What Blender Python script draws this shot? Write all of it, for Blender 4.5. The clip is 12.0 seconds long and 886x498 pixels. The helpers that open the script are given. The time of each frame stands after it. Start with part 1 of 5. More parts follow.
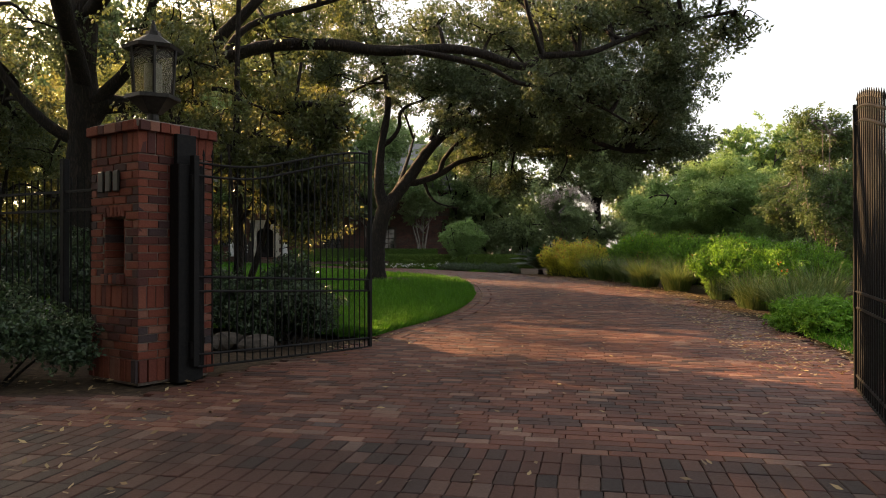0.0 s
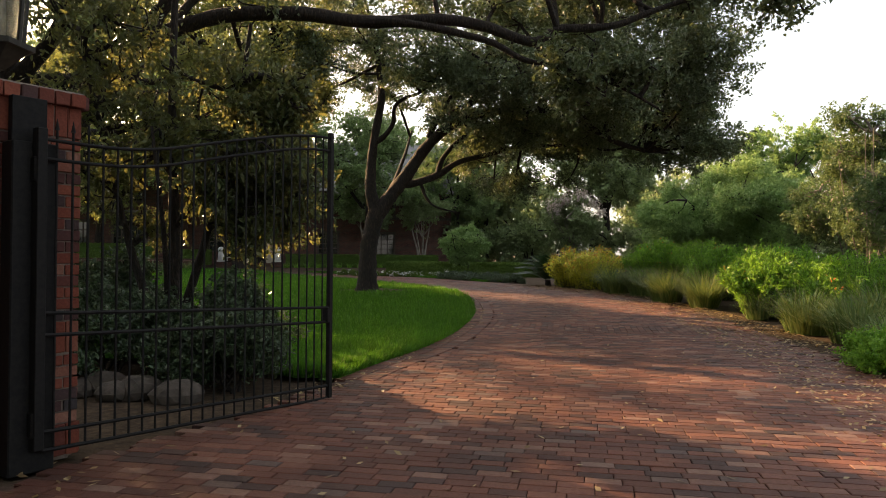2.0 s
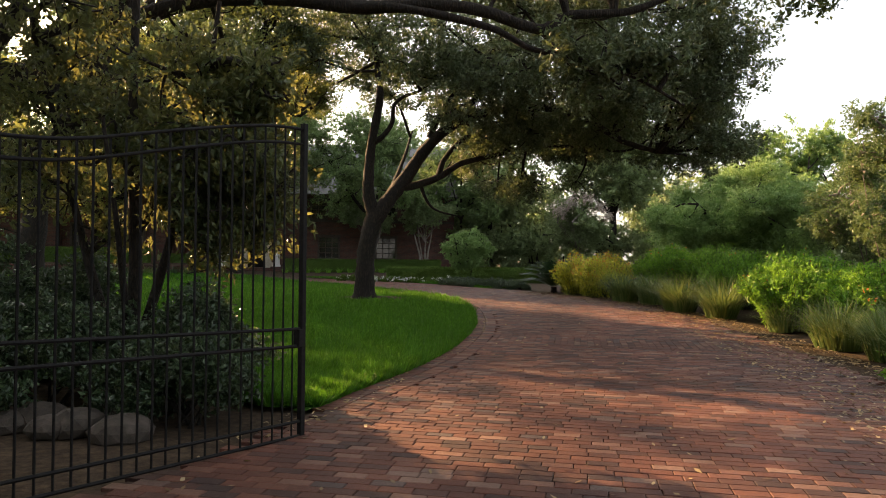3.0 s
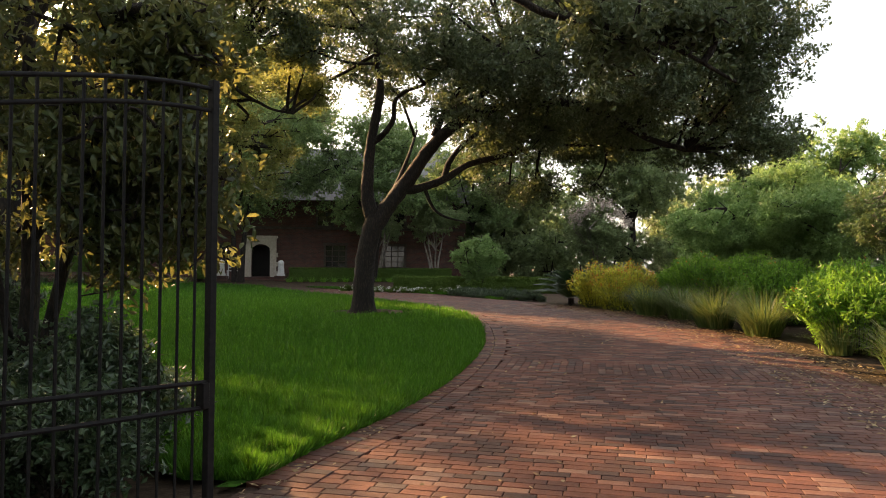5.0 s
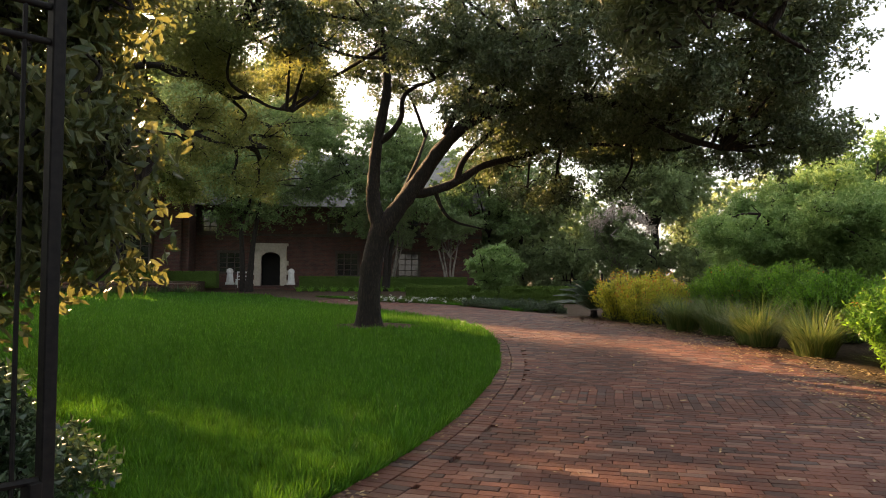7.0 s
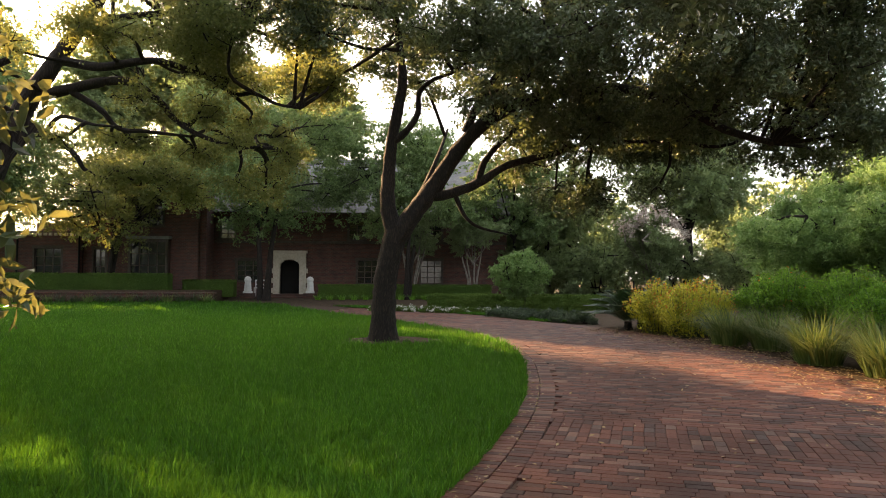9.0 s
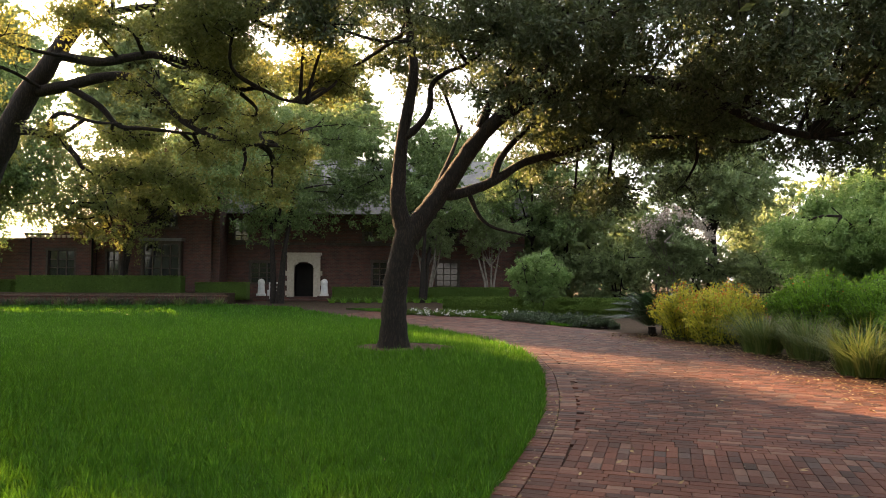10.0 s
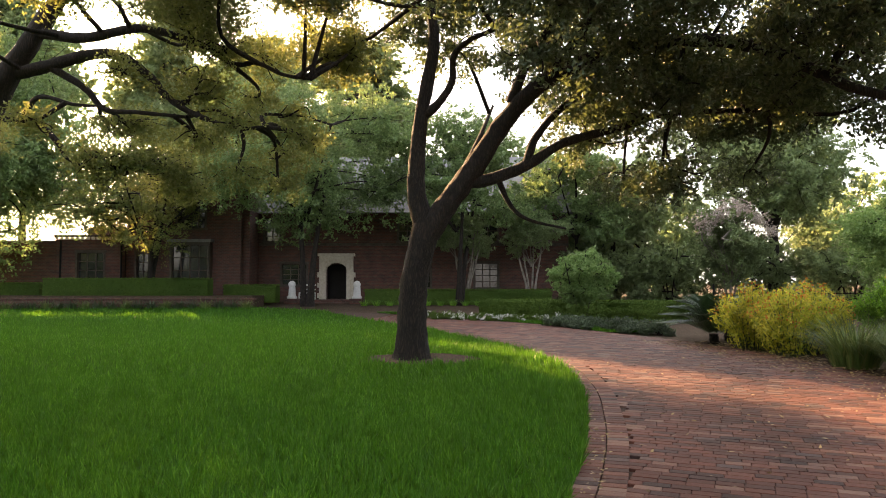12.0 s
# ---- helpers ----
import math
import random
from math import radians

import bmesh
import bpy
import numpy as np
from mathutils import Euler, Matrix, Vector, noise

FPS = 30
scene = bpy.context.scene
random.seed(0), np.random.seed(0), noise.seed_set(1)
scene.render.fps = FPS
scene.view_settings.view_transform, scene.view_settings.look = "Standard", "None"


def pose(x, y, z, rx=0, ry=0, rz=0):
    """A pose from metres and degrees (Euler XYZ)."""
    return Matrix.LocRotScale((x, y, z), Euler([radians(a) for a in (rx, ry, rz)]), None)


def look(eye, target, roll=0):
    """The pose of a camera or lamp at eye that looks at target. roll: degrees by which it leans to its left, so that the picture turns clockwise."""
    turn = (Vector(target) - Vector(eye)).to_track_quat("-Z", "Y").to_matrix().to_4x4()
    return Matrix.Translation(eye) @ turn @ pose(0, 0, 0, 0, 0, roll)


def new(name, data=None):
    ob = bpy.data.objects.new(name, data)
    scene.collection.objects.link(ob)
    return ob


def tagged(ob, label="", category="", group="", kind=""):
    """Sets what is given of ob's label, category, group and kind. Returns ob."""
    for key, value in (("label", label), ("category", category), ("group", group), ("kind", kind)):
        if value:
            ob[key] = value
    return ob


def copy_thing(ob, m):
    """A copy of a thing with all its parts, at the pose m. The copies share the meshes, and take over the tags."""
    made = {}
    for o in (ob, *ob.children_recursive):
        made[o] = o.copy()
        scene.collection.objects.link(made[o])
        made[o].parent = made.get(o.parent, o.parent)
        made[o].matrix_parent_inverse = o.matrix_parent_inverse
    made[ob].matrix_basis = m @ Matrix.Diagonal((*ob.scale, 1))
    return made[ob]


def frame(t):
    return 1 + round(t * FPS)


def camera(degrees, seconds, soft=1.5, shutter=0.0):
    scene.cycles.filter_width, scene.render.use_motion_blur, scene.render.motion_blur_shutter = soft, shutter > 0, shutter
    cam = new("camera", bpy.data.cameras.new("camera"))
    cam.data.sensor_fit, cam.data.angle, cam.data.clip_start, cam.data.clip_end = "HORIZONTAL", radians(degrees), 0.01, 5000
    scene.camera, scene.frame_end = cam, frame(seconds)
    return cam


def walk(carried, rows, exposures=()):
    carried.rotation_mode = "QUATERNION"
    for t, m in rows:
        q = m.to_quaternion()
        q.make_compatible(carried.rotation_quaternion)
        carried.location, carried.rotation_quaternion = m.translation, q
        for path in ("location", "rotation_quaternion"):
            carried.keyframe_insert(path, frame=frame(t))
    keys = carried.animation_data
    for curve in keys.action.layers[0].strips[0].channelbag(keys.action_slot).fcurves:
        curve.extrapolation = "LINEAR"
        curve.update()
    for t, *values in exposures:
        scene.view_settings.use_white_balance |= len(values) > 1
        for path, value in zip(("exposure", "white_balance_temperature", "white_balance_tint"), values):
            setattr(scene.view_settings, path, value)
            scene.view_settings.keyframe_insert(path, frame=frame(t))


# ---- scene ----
cam = camera(64.0, 12.0, soft=0.95)
PATH = [
    (0, (0.818, -1.419, 1.422), (0.88, 0.58, 1.434), -0.0),
    (0.5, (0.868, -0.887, 1.462), (0.928, 1.112, 1.476), 0.2),
    (1, (0.934, -0.328, 1.477), (0.991, 1.671, 1.496), 0.2),
    (1.5, (0.999, 0.219, 1.509), (1.053, 2.218, 1.531), 0.3),
    (2, (1.051, 0.782, 1.553), (1.103, 2.782, 1.578), 0.4),
    (2.5, (1.107, 1.275, 1.591), (1.153, 3.274, 1.621), 0.5),
    (3, (1.162, 1.752, 1.624), (1.202, 3.751, 1.659), 0.5),
    (5, (1.406, 3.507, 1.693), (1.405, 5.507, 1.749), 0.4),
    (5.5, (1.449, 3.919, 1.706), (1.437, 5.918, 1.768), 0.4),
    (6, (1.485, 4.279, 1.727), (1.46, 6.277, 1.793), 0.3),
    (6.5, (1.513, 4.63, 1.725), (1.476, 6.629, 1.798), 0.4),
    (7, (1.525, 4.935, 1.757), (1.475, 6.933, 1.834), 0.4),
    (9, (1.588, 6.291, 1.835), (1.467, 8.285, 1.929), 0.2),
    (9.5, (1.611, 6.676, 1.848), (1.466, 8.669, 1.946), 0.2),
    (10, (1.637, 7.083, 1.873), (1.465, 9.073, 1.972), 0.2),
    (10.5, (1.677, 7.533, 1.886), (1.477, 9.52, 1.986), 0.1),
    (11, (1.721, 8.019, 1.894), (1.489, 10.003, 1.996), 0.1),
    (11.5, (1.761, 8.563, 1.871), (1.497, 10.542, 1.974), 0.1),
    (12, (1.805, 9.125, 1.864), (1.507, 11.1, 1.968), 0.0),
]
walk(cam, [(t, look(eye, target, roll)) for t, eye, target, roll in PATH], ((0, 2.02, 7000, 11), (3, 2.2, 7000, 11), (6.5, 2.36, 7000, 11), (9, 2.58, 7000, 12), (12, 2.92, 7000, 14)))

import itertools

# light: low evening sun from beyond the lawn, bright hazy sky
SUN_EL, SUN_AZ = radians(19.5), math.atan2(-0.70, 0.72)  # azimuth from +y towards +x
sun_dir = Vector((math.sin(SUN_AZ) * math.cos(SUN_EL), math.cos(SUN_AZ) * math.cos(SUN_EL), math.sin(SUN_EL)))
world = bpy.data.worlds.new("evening_sky")
scene.world = world
world.use_nodes = True
wn = world.node_tree
sky = wn.nodes.new("ShaderNodeTexSky")
sky.sky_type, sky.sun_disc, sky.sun_elevation, sky.sun_rotation = "NISHITA", False, SUN_EL, SUN_AZ
sky.air_density, sky.dust_density, sky.ozone_density = 1.0, 4.0, 1.0
wn.links.new(sky.outputs[0], wn.nodes["Background"].inputs[0])
wn.nodes["Background"].inputs[1].default_value = 0.05
# thin bright evening haze, strongest near the horizon all round
co, sp, rp = wn.nodes.new("ShaderNodeTexCoord"), wn.nodes.new("ShaderNodeSeparateXYZ"), wn.nodes.new("ShaderNodeValToRGB")
haze, both = wn.nodes.new("ShaderNodeBackground"), wn.nodes.new("ShaderNodeAddShader")
for e, (p, v) in zip((rp.color_ramp.elements[0], rp.color_ramp.elements[1], rp.color_ramp.elements.new(0.45)), ((0.0, 0.95), (1.0, 0.42), (0.45, 0.85))):
    e.position, e.color = p, (v, v * 0.975, v * 0.95, 1)
wn.links.new(co.outputs["Generated"], sp.inputs[0])
wn.links.new(sp.outputs[2], rp.inputs[0])
wn.links.new(rp.outputs[0], haze.inputs[0])
haze.inputs[1].default_value = 0.18
wn.links.new(wn.nodes["Background"].outputs[0], both.inputs[0])
wn.links.new(haze.outputs[0], both.inputs[1])
wn.links.new(both.outputs[0], wn.nodes["World Output"].inputs[0])
sun = new("sun", bpy.data.lights.new("sun", "SUN"))
sun.data.energy, sun.data.angle, sun.data.color = 5.0, radians(0.6), (1.0, 0.64, 0.33)
sun.matrix_world = look(tuple(sun_dir * 60), (0, 0, 0))

# ---------------------------------------------------------------- materials


def mat(name, build):
    m = bpy.data.materials.new(name)
    m.use_nodes = True
    n, l = m.node_tree.nodes, m.node_tree.links
    build(m, n, l, n["Principled BSDF"])
    return m


def ramp(n, l, fac, stops):
    r = n.new("ShaderNodeValToRGB")
    els = r.color_ramp.elements
    while len(els) < len(stops):
        els.new(0.5)
    for e, (p, c) in zip(els, stops):
        e.position, e.color = p, (*c, 1)
    l.new(fac, r.inputs[0])
    return r.outputs[0]


def noise_tex(n, l, scale, detail=4.0, rough=0.55, space="Object"):
    co = n.new("ShaderNodeTexCoord")
    t = n.new("ShaderNodeTexNoise")
    t.inputs["Scale"].default_value, t.inputs["Detail"].default_value, t.inputs["Roughness"].default_value = scale, detail, rough
    l.new(co.outputs[space], t.inputs["Vector"])
    return t.outputs[0]


def mixc(n, l, mode, fac, a, b):
    x = n.new("ShaderNodeMix")
    x.data_type, x.blend_type = "RGBA", mode
    for sock, v in ((x.inputs[0], fac), (x.inputs[6], a), (x.inputs[7], b)):
        if isinstance(v, (int, float)):
            sock.default_value = v
        elif isinstance(v, tuple):
            sock.default_value = (*v, 1)
        else:
            l.new(v, sock)
    return x.outputs[2]


def bumped(n, l, p, height, strength, distance=0.02):
    b = n.new("ShaderNodeBump")
    b.inputs["Strength"].default_value, b.inputs["Distance"].default_value = strength, distance
    l.new(height, b.inputs["Height"])
    l.new(b.outputs[0], p.inputs["Normal"])


def leaf_mat(name, dark, mid, light, through_c, share=0.4, rough=0.45, gloss=0.35, clumps=0.0):
    def build(m, n, l, p):
        geo = n.new("ShaderNodeNewGeometry")
        col = ramp(n, l, geo.outputs["Random Per Island"], [(0.0, dark), (0.55, mid), (1.0, light)])
        big = noise_tex(n, l, 0.7, 2.0)
        col = mixc(n, l, "MULTIPLY", 0.5, col, ramp(n, l, big, [(0.3, (0.55, 0.6, 0.6)), (0.7, (1.25, 1.2, 1.05))]))
        if clumps:
            col = mixc(n, l, "MULTIPLY", 0.9, col, ramp(n, l, noise_tex(n, l, clumps, 3.0, 0.7), [(0.36, (0.35, 0.42, 0.4)), (0.64, (1.6, 1.5, 1.5))]))
        l.new(col, p.inputs["Base Color"])
        p.inputs["Roughness"].default_value = rough
        p.inputs["Specular IOR Level"].default_value = gloss
        tr = n.new("ShaderNodeBsdfTranslucent")
        l.new(mixc(n, l, "MIX", 0.6, col, through_c), tr.inputs[0])
        mx = n.new("ShaderNodeMixShader")
        mx.inputs[0].default_value = share
        l.new(p.outputs[0], mx.inputs[1])
        l.new(tr.outputs[0], mx.inputs[2])
        l.new(mx.outputs[0], n["Material Output"].inputs[0])
    return mat(name, build)


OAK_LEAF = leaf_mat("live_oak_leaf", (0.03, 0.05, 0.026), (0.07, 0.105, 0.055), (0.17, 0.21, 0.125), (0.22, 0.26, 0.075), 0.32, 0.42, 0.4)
# lit copy of the oak leaf, the low sun's yellow mixed into its colours
OAK_BACKLIT = leaf_mat("oak_leaf_backlit_tint", (0.045, 0.07, 0.024), (0.09, 0.13, 0.045), (0.17, 0.2, 0.075), (0.4, 0.4, 0.1), 0.48)
MAG_LEAF = leaf_mat("magnolia_leaf", (0.016, 0.034, 0.013), (0.04, 0.07, 0.025), (0.13, 0.15, 0.06), (0.36, 0.34, 0.1), 0.34, 0.36, 0.35)
MID_LEAF = leaf_mat("elm_leaf", (0.06, 0.105, 0.044), (0.125, 0.205, 0.085), (0.24, 0.34, 0.15), (0.32, 0.42, 0.13), 0.44)
LIGHT_LEAF = leaf_mat("willow_leaf", (0.09, 0.17, 0.05), (0.17, 0.29, 0.1), (0.28, 0.42, 0.17), (0.34, 0.48, 0.13), 0.4)
FAR_LEAF = leaf_mat("woodland_leaf", (0.08, 0.125, 0.065), (0.18, 0.25, 0.12), (0.3, 0.38, 0.2), (0.4, 0.48, 0.2), 0.5)
MYRTLE_LEAF = leaf_mat("crape_myrtle_leaf", (0.045, 0.085, 0.032), (0.085, 0.15, 0.055), (0.13, 0.19, 0.075), (0.22, 0.28, 0.09), 0.35)
BLOSSOM = leaf_mat("pale_blossom", (0.35, 0.28, 0.26), (0.5, 0.42, 0.38), (0.65, 0.58, 0.52), (0.6, 0.5, 0.45), 0.3)
SHRUB_LEAF = leaf_mat("dark_shrub_leaf", (0.018, 0.04, 0.02), (0.04, 0.075, 0.035), (0.09, 0.14, 0.07), (0.12, 0.18, 0.05), 0.2, 0.35, 0.5)
HEDGE_LEAF = leaf_mat("box_leaf", (0.035, 0.07, 0.016), (0.075, 0.13, 0.032), (0.13, 0.2, 0.05), (0.2, 0.27, 0.05), 0.3, 0.8, 0.06)
FINE_LEAF = leaf_mat("fine_green_leaf", (0.06, 0.16, 0.02), (0.13, 0.3, 0.035), (0.24, 0.46, 0.06), (0.3, 0.52, 0.05), 0.42)
YELLOW_LEAF = leaf_mat("yellow_leaf", (0.2, 0.32, 0.04), (0.46, 0.5, 0.06), (0.72, 0.62, 0.1), (0.78, 0.72, 0.1), 0.45)
ORANGE_PETAL = leaf_mat("orange_petal", (0.6, 0.16, 0.04), (0.75, 0.25, 0.06), (0.8, 0.4, 0.12), (0.7, 0.3, 0.05), 0.3)
REED_LEAF = leaf_mat("reed_blade", (0.06, 0.12, 0.035), (0.12, 0.2, 0.06), (0.24, 0.27, 0.1), (0.25, 0.3, 0.08), 0.32)
SAGO_LEAF = leaf_mat("sago_frond", (0.02, 0.05, 0.025), (0.035, 0.08, 0.035), (0.06, 0.12, 0.05), (0.06, 0.12, 0.03), 0.15, 0.3, 0.5)
GRASS = leaf_mat("lawn_blade", (0.01, 0.046, 0.005), (0.03, 0.115, 0.011), (0.11, 0.26, 0.036), (0.17, 0.4, 0.025), 0.4, 0.5, 0.2, 7.0)
LITTER = leaf_mat("dry_leaf", (0.12, 0.08, 0.04), (0.28, 0.2, 0.1), (0.45, 0.36, 0.2), (0.3, 0.2, 0.08), 0.2)
WHITE_PETAL = leaf_mat("white_petal", (0.6, 0.62, 0.58), (0.75, 0.76, 0.72), (0.85, 0.85, 0.82), (0.7, 0.7, 0.6), 0.2)


def build_bark(m, n, l, p):
    co = n.new("ShaderNodeTexCoord")
    mp = n.new("ShaderNodeMapping")
    mp.inputs["Scale"].default_value = (1, 1, 0.22)
    l.new(co.outputs["Object"], mp.inputs[0])
    v = n.new("ShaderNodeTexVoronoi")
    v.feature = "DISTANCE_TO_EDGE"
    v.inputs["Scale"].default_value = 22
    t = n.new("ShaderNodeTexNoise")
    t.inputs["Scale"].default_value, t.inputs["Detail"].default_value = 9, 6
    l.new(mp.outputs[0], t.inputs["Vector"])
    l.new(mixc(n, l, "ADD", 0.25, mp.outputs[0], t.outputs[1]), v.inputs["Vector"])
    col = ramp(n, l, v.outputs[0], [(0.0, (0.007, 0.005, 0.004)), (0.25, (0.024, 0.017, 0.012)), (0.6, (0.045, 0.033, 0.024))])
    col = mixc(n, l, "MULTIPLY", 0.7, col, ramp(n, l, noise_tex(n, l, 2.5), [(0.3, (0.6, 0.6, 0.6)), (0.7, (1.2, 1.15, 1.1))]))
    l.new(col, p.inputs["Base Color"])
    p.inputs["Roughness"].default_value = 0.95
    bumped(n, l, p, v.outputs[0], 0.9, 0.03)


BARK = mat("oak_bark", build_bark)


def build_pale(m, n, l, p):
    col = ramp(n, l, noise_tex(n, l, 5), [(0.3, (0.1, 0.08, 0.065)), (0.6, (0.22, 0.19, 0.16)), (0.8, (0.15, 0.12, 0.1))])
    l.new(col, p.inputs["Base Color"])
    p.inputs["Roughness"].default_value = 0.7


PALE_BARK = mat("crape_myrtle_bark", build_pale)


def brick_mat(name, stops, rough=0.85, grime=0.6):
    def build(m, n, l, p):
        oi, geo = n.new("ShaderNodeObjectInfo"), n.new("ShaderNodeNewGeometry")
        add = n.new("ShaderNodeMath")
        add.operation = "ADD"
        l.new(oi.outputs["Random"], add.inputs[0])
        l.new(geo.outputs["Random Per Island"], add.inputs[1])
        fr = n.new("ShaderNodeMath")
        fr.operation = "FRACT"
        l.new(add.outputs[0], fr.inputs[0])
        col = ramp(n, l, fr.outputs[0], stops)
        fine, large = noise_tex(n, l, 60, 5, 0.7), noise_tex(n, l, 0.9, 4)
        col = mixc(n, l, "MULTIPLY", grime, col, ramp(n, l, fine, [(0.3, (0.6, 0.58, 0.56)), (0.7, (1.2, 1.2, 1.2))]))
        col = mixc(n, l, "MULTIPLY", grime, col, ramp(n, l, large, [(0.35, (0.62, 0.6, 0.6)), (0.65, (1.15, 1.12, 1.1))]))
        l.new(col, p.inputs["Base Color"])
        p.inputs["Roughness"].default_value = rough
        p.inputs["Specular IOR Level"].default_value = 0.18
        bumped(n, l, p, fine, 0.5, 0.006)
    return mat(name, build)


PAVER = brick_mat("worn_paver", [(0.0, (0.055, 0.036, 0.034)), (0.25, (0.095, 0.046, 0.037)), (0.55, (0.13, 0.054, 0.039)), (0.82, (0.165, 0.074, 0.052)), (0.95, (0.22, 0.135, 0.105)), (1.0, (0.075, 0.06, 0.058))], 0.62, 0.85)
# dark grey-brown paver copy; shade at the entrance is put into its colour
PAVER_SHADED = brick_mat("dark_shaded_paver", [(0.0, (0.035, 0.027, 0.026)), (0.3, (0.06, 0.034, 0.029)), (0.65, (0.08, 0.038, 0.03)), (0.9, (0.1, 0.055, 0.043)), (1.0, (0.13, 0.09, 0.075))], 0.65, 0.85)
PIER_BRICK = brick_mat("red_pier_brick", [(0.0, (0.045, 0.04, 0.043)), (0.2, (0.085, 0.034, 0.03)), (0.5, (0.155, 0.045, 0.03)), (0.85, (0.2, 0.062, 0.04)), (1.0, (0.22, 0.11, 0.08))], 0.85, 0.75)


def plain(name, stops, scale, rough=0.8, metal=0.0, bump=0.2, dist=0.01, spec=0.5):
    def build(m, n, l, p):
        t = noise_tex(n, l, scale, 6, 0.6)
        col = ramp(n, l, t, stops)
        col = mixc(n, l, "MULTIPLY", 0.5, col, ramp(n, l, noise_tex(n, l, scale * 0.13), [(0.3, (0.7, 0.7, 0.7)), (0.7, (1.2, 1.2, 1.2))]))
        l.new(col, p.inputs["Base Color"])
        p.inputs["Roughness"].default_value, p.inputs["Metallic"].default_value = rough, metal
        p.inputs["Specular IOR Level"].default_value = spec
        bumped(n, l, p, t, bump, dist)
    return mat(name, build)


MORTAR = plain("old_mortar", [(0.3, (0.1, 0.075, 0.062)), (0.7, (0.19, 0.155, 0.13))], 40, 0.95)
SAND = plain("joint_sand", [(0.3, (0.045, 0.03, 0.024)), (0.7, (0.1, 0.07, 0.055))], 30, 0.95, 0, 0.3, 0.01, 0.1)
SOIL = plain("mulch_and_leaf_litter", [(0.25, (0.025, 0.019, 0.013)), (0.55, (0.07, 0.05, 0.034)), (0.8, (0.14, 0.1, 0.065))], 14, 0.95, 0, 0.8, 0.03, 0.1)
TURF = plain("turf_base", [(0.3, (0.018, 0.055, 0.006)), (0.7, (0.045, 0.12, 0.012))], 25, 0.95, 0, 0.6, 0.03, 0.1)
IRON = plain("black_iron", [(0.3, (0.005, 0.005, 0.006)), (0.7, (0.014, 0.013, 0.012))], 35, 0.6, 0.0, 0.15, 0.004, 0.12)
BRONZE = plain("weathered_bronze", [(0.3, (0.012, 0.011, 0.01)), (0.7, (0.034, 0.03, 0.025))], 28, 0.5, 0.15, 0.2, 0.004, 0.3)
STONE = plain("limestone", [(0.3, (0.42, 0.36, 0.28)), (0.7, (0.58, 0.52, 0.43))], 7, 0.85)
WHITE_STONE = plain("white_painted_stone", [(0.3, (0.66, 0.65, 0.62)), (0.7, (0.8, 0.79, 0.77))], 12, 0.7)
ROCK = plain("field_rock", [(0.3, (0.04, 0.033, 0.026)), (0.7, (0.1, 0.08, 0.065))], 9, 0.9, 0, 0.6, 0.03)
SLATE = plain("grey_slate", [(0.3, (0.13, 0.13, 0.128)), (0.7, (0.23, 0.225, 0.215))], 6, 0.8)
# near-black that puts the shade of recesses and rooms into the colour
SHADE_BLACK = plain("shade_black", [(0.3, (0.012, 0.011, 0.01)), (0.7, (0.02, 0.018, 0.016))], 4, 0.8)
WOOD = plain("dark_oak_door", [(0.3, (0.03, 0.017, 0.01)), (0.7, (0.06, 0.035, 0.02))], 9, 0.5)
STEEL_WHITE = plain("white_camera_housing", [(0.3, (0.6, 0.6, 0.6)), (0.7, (0.72, 0.72, 0.72))], 20, 0.4)


def build_house_brick(m, n, l, p):
    co = n.new("ShaderNodeTexCoord")
    sep, comb = n.new("ShaderNodeSeparateXYZ"), n.new("ShaderNodeCombineXYZ")
    l.new(co.outputs["Object"], sep.inputs[0])
    add = n.new("ShaderNodeMath")
    l.new(sep.outputs[0], add.inputs[0])
    l.new(sep.outputs[1], add.inputs[1])
    l.new(add.outputs[0], comb.inputs[0])
    l.new(sep.outputs[2], comb.inputs[1])
    b = n.new("ShaderNodeTexBrick")
    for k, v in (("Scale", 1.0), ("Brick Width", 0.215), ("Row Height", 0.075), ("Mortar Size", 0.007)):
        b.inputs[k].default_value = v
    b.inputs["Color1"].default_value, b.inputs["Color2"].default_value, b.inputs["Mortar"].default_value = (0.115, 0.043, 0.032, 1), (0.062, 0.032, 0.027, 1), (0.11, 0.085, 0.07, 1)
    l.new(comb.outputs[0], b.inputs["Vector"])
    col = mixc(n, l, "MULTIPLY", 0.7, b.outputs[0], ramp(n, l, noise_tex(n, l, 1.6, 6, 0.65), [(0.3, (0.55, 0.55, 0.55)), (0.7, (1.3, 1.25, 1.2))]))
    l.new(col, p.inputs["Base Color"])
    p.inputs["Roughness"].default_value = 0.9
    bumped(n, l, p, b.outputs[1], -0.4, 0.01)


HOUSE_BRICK = mat("dark_red_house_brick", build_house_brick)


def build_glass(m, n, l, p):
    p.inputs["Base Color"].default_value = (0.02, 0.022, 0.025, 1)
    p.inputs["Roughness"].default_value = 0.08
    p.inputs["Specular IOR Level"].default_value = 0.8


GLASS = mat("dark_window_glass", build_glass)


def build_frost(m, n, l, p):
    col = ramp(n, l, noise_tex(n, l, 14), [(0.3, (0.2, 0.19, 0.15)), (0.7, (0.34, 0.33, 0.27))])
    l.new(col, p.inputs["Base Color"])
    p.inputs["Roughness"].default_value = 0.35
    p.inputs["Transmission Weight"].default_value = 0.45


FROST = mat("frosted_lantern_glass", build_frost)


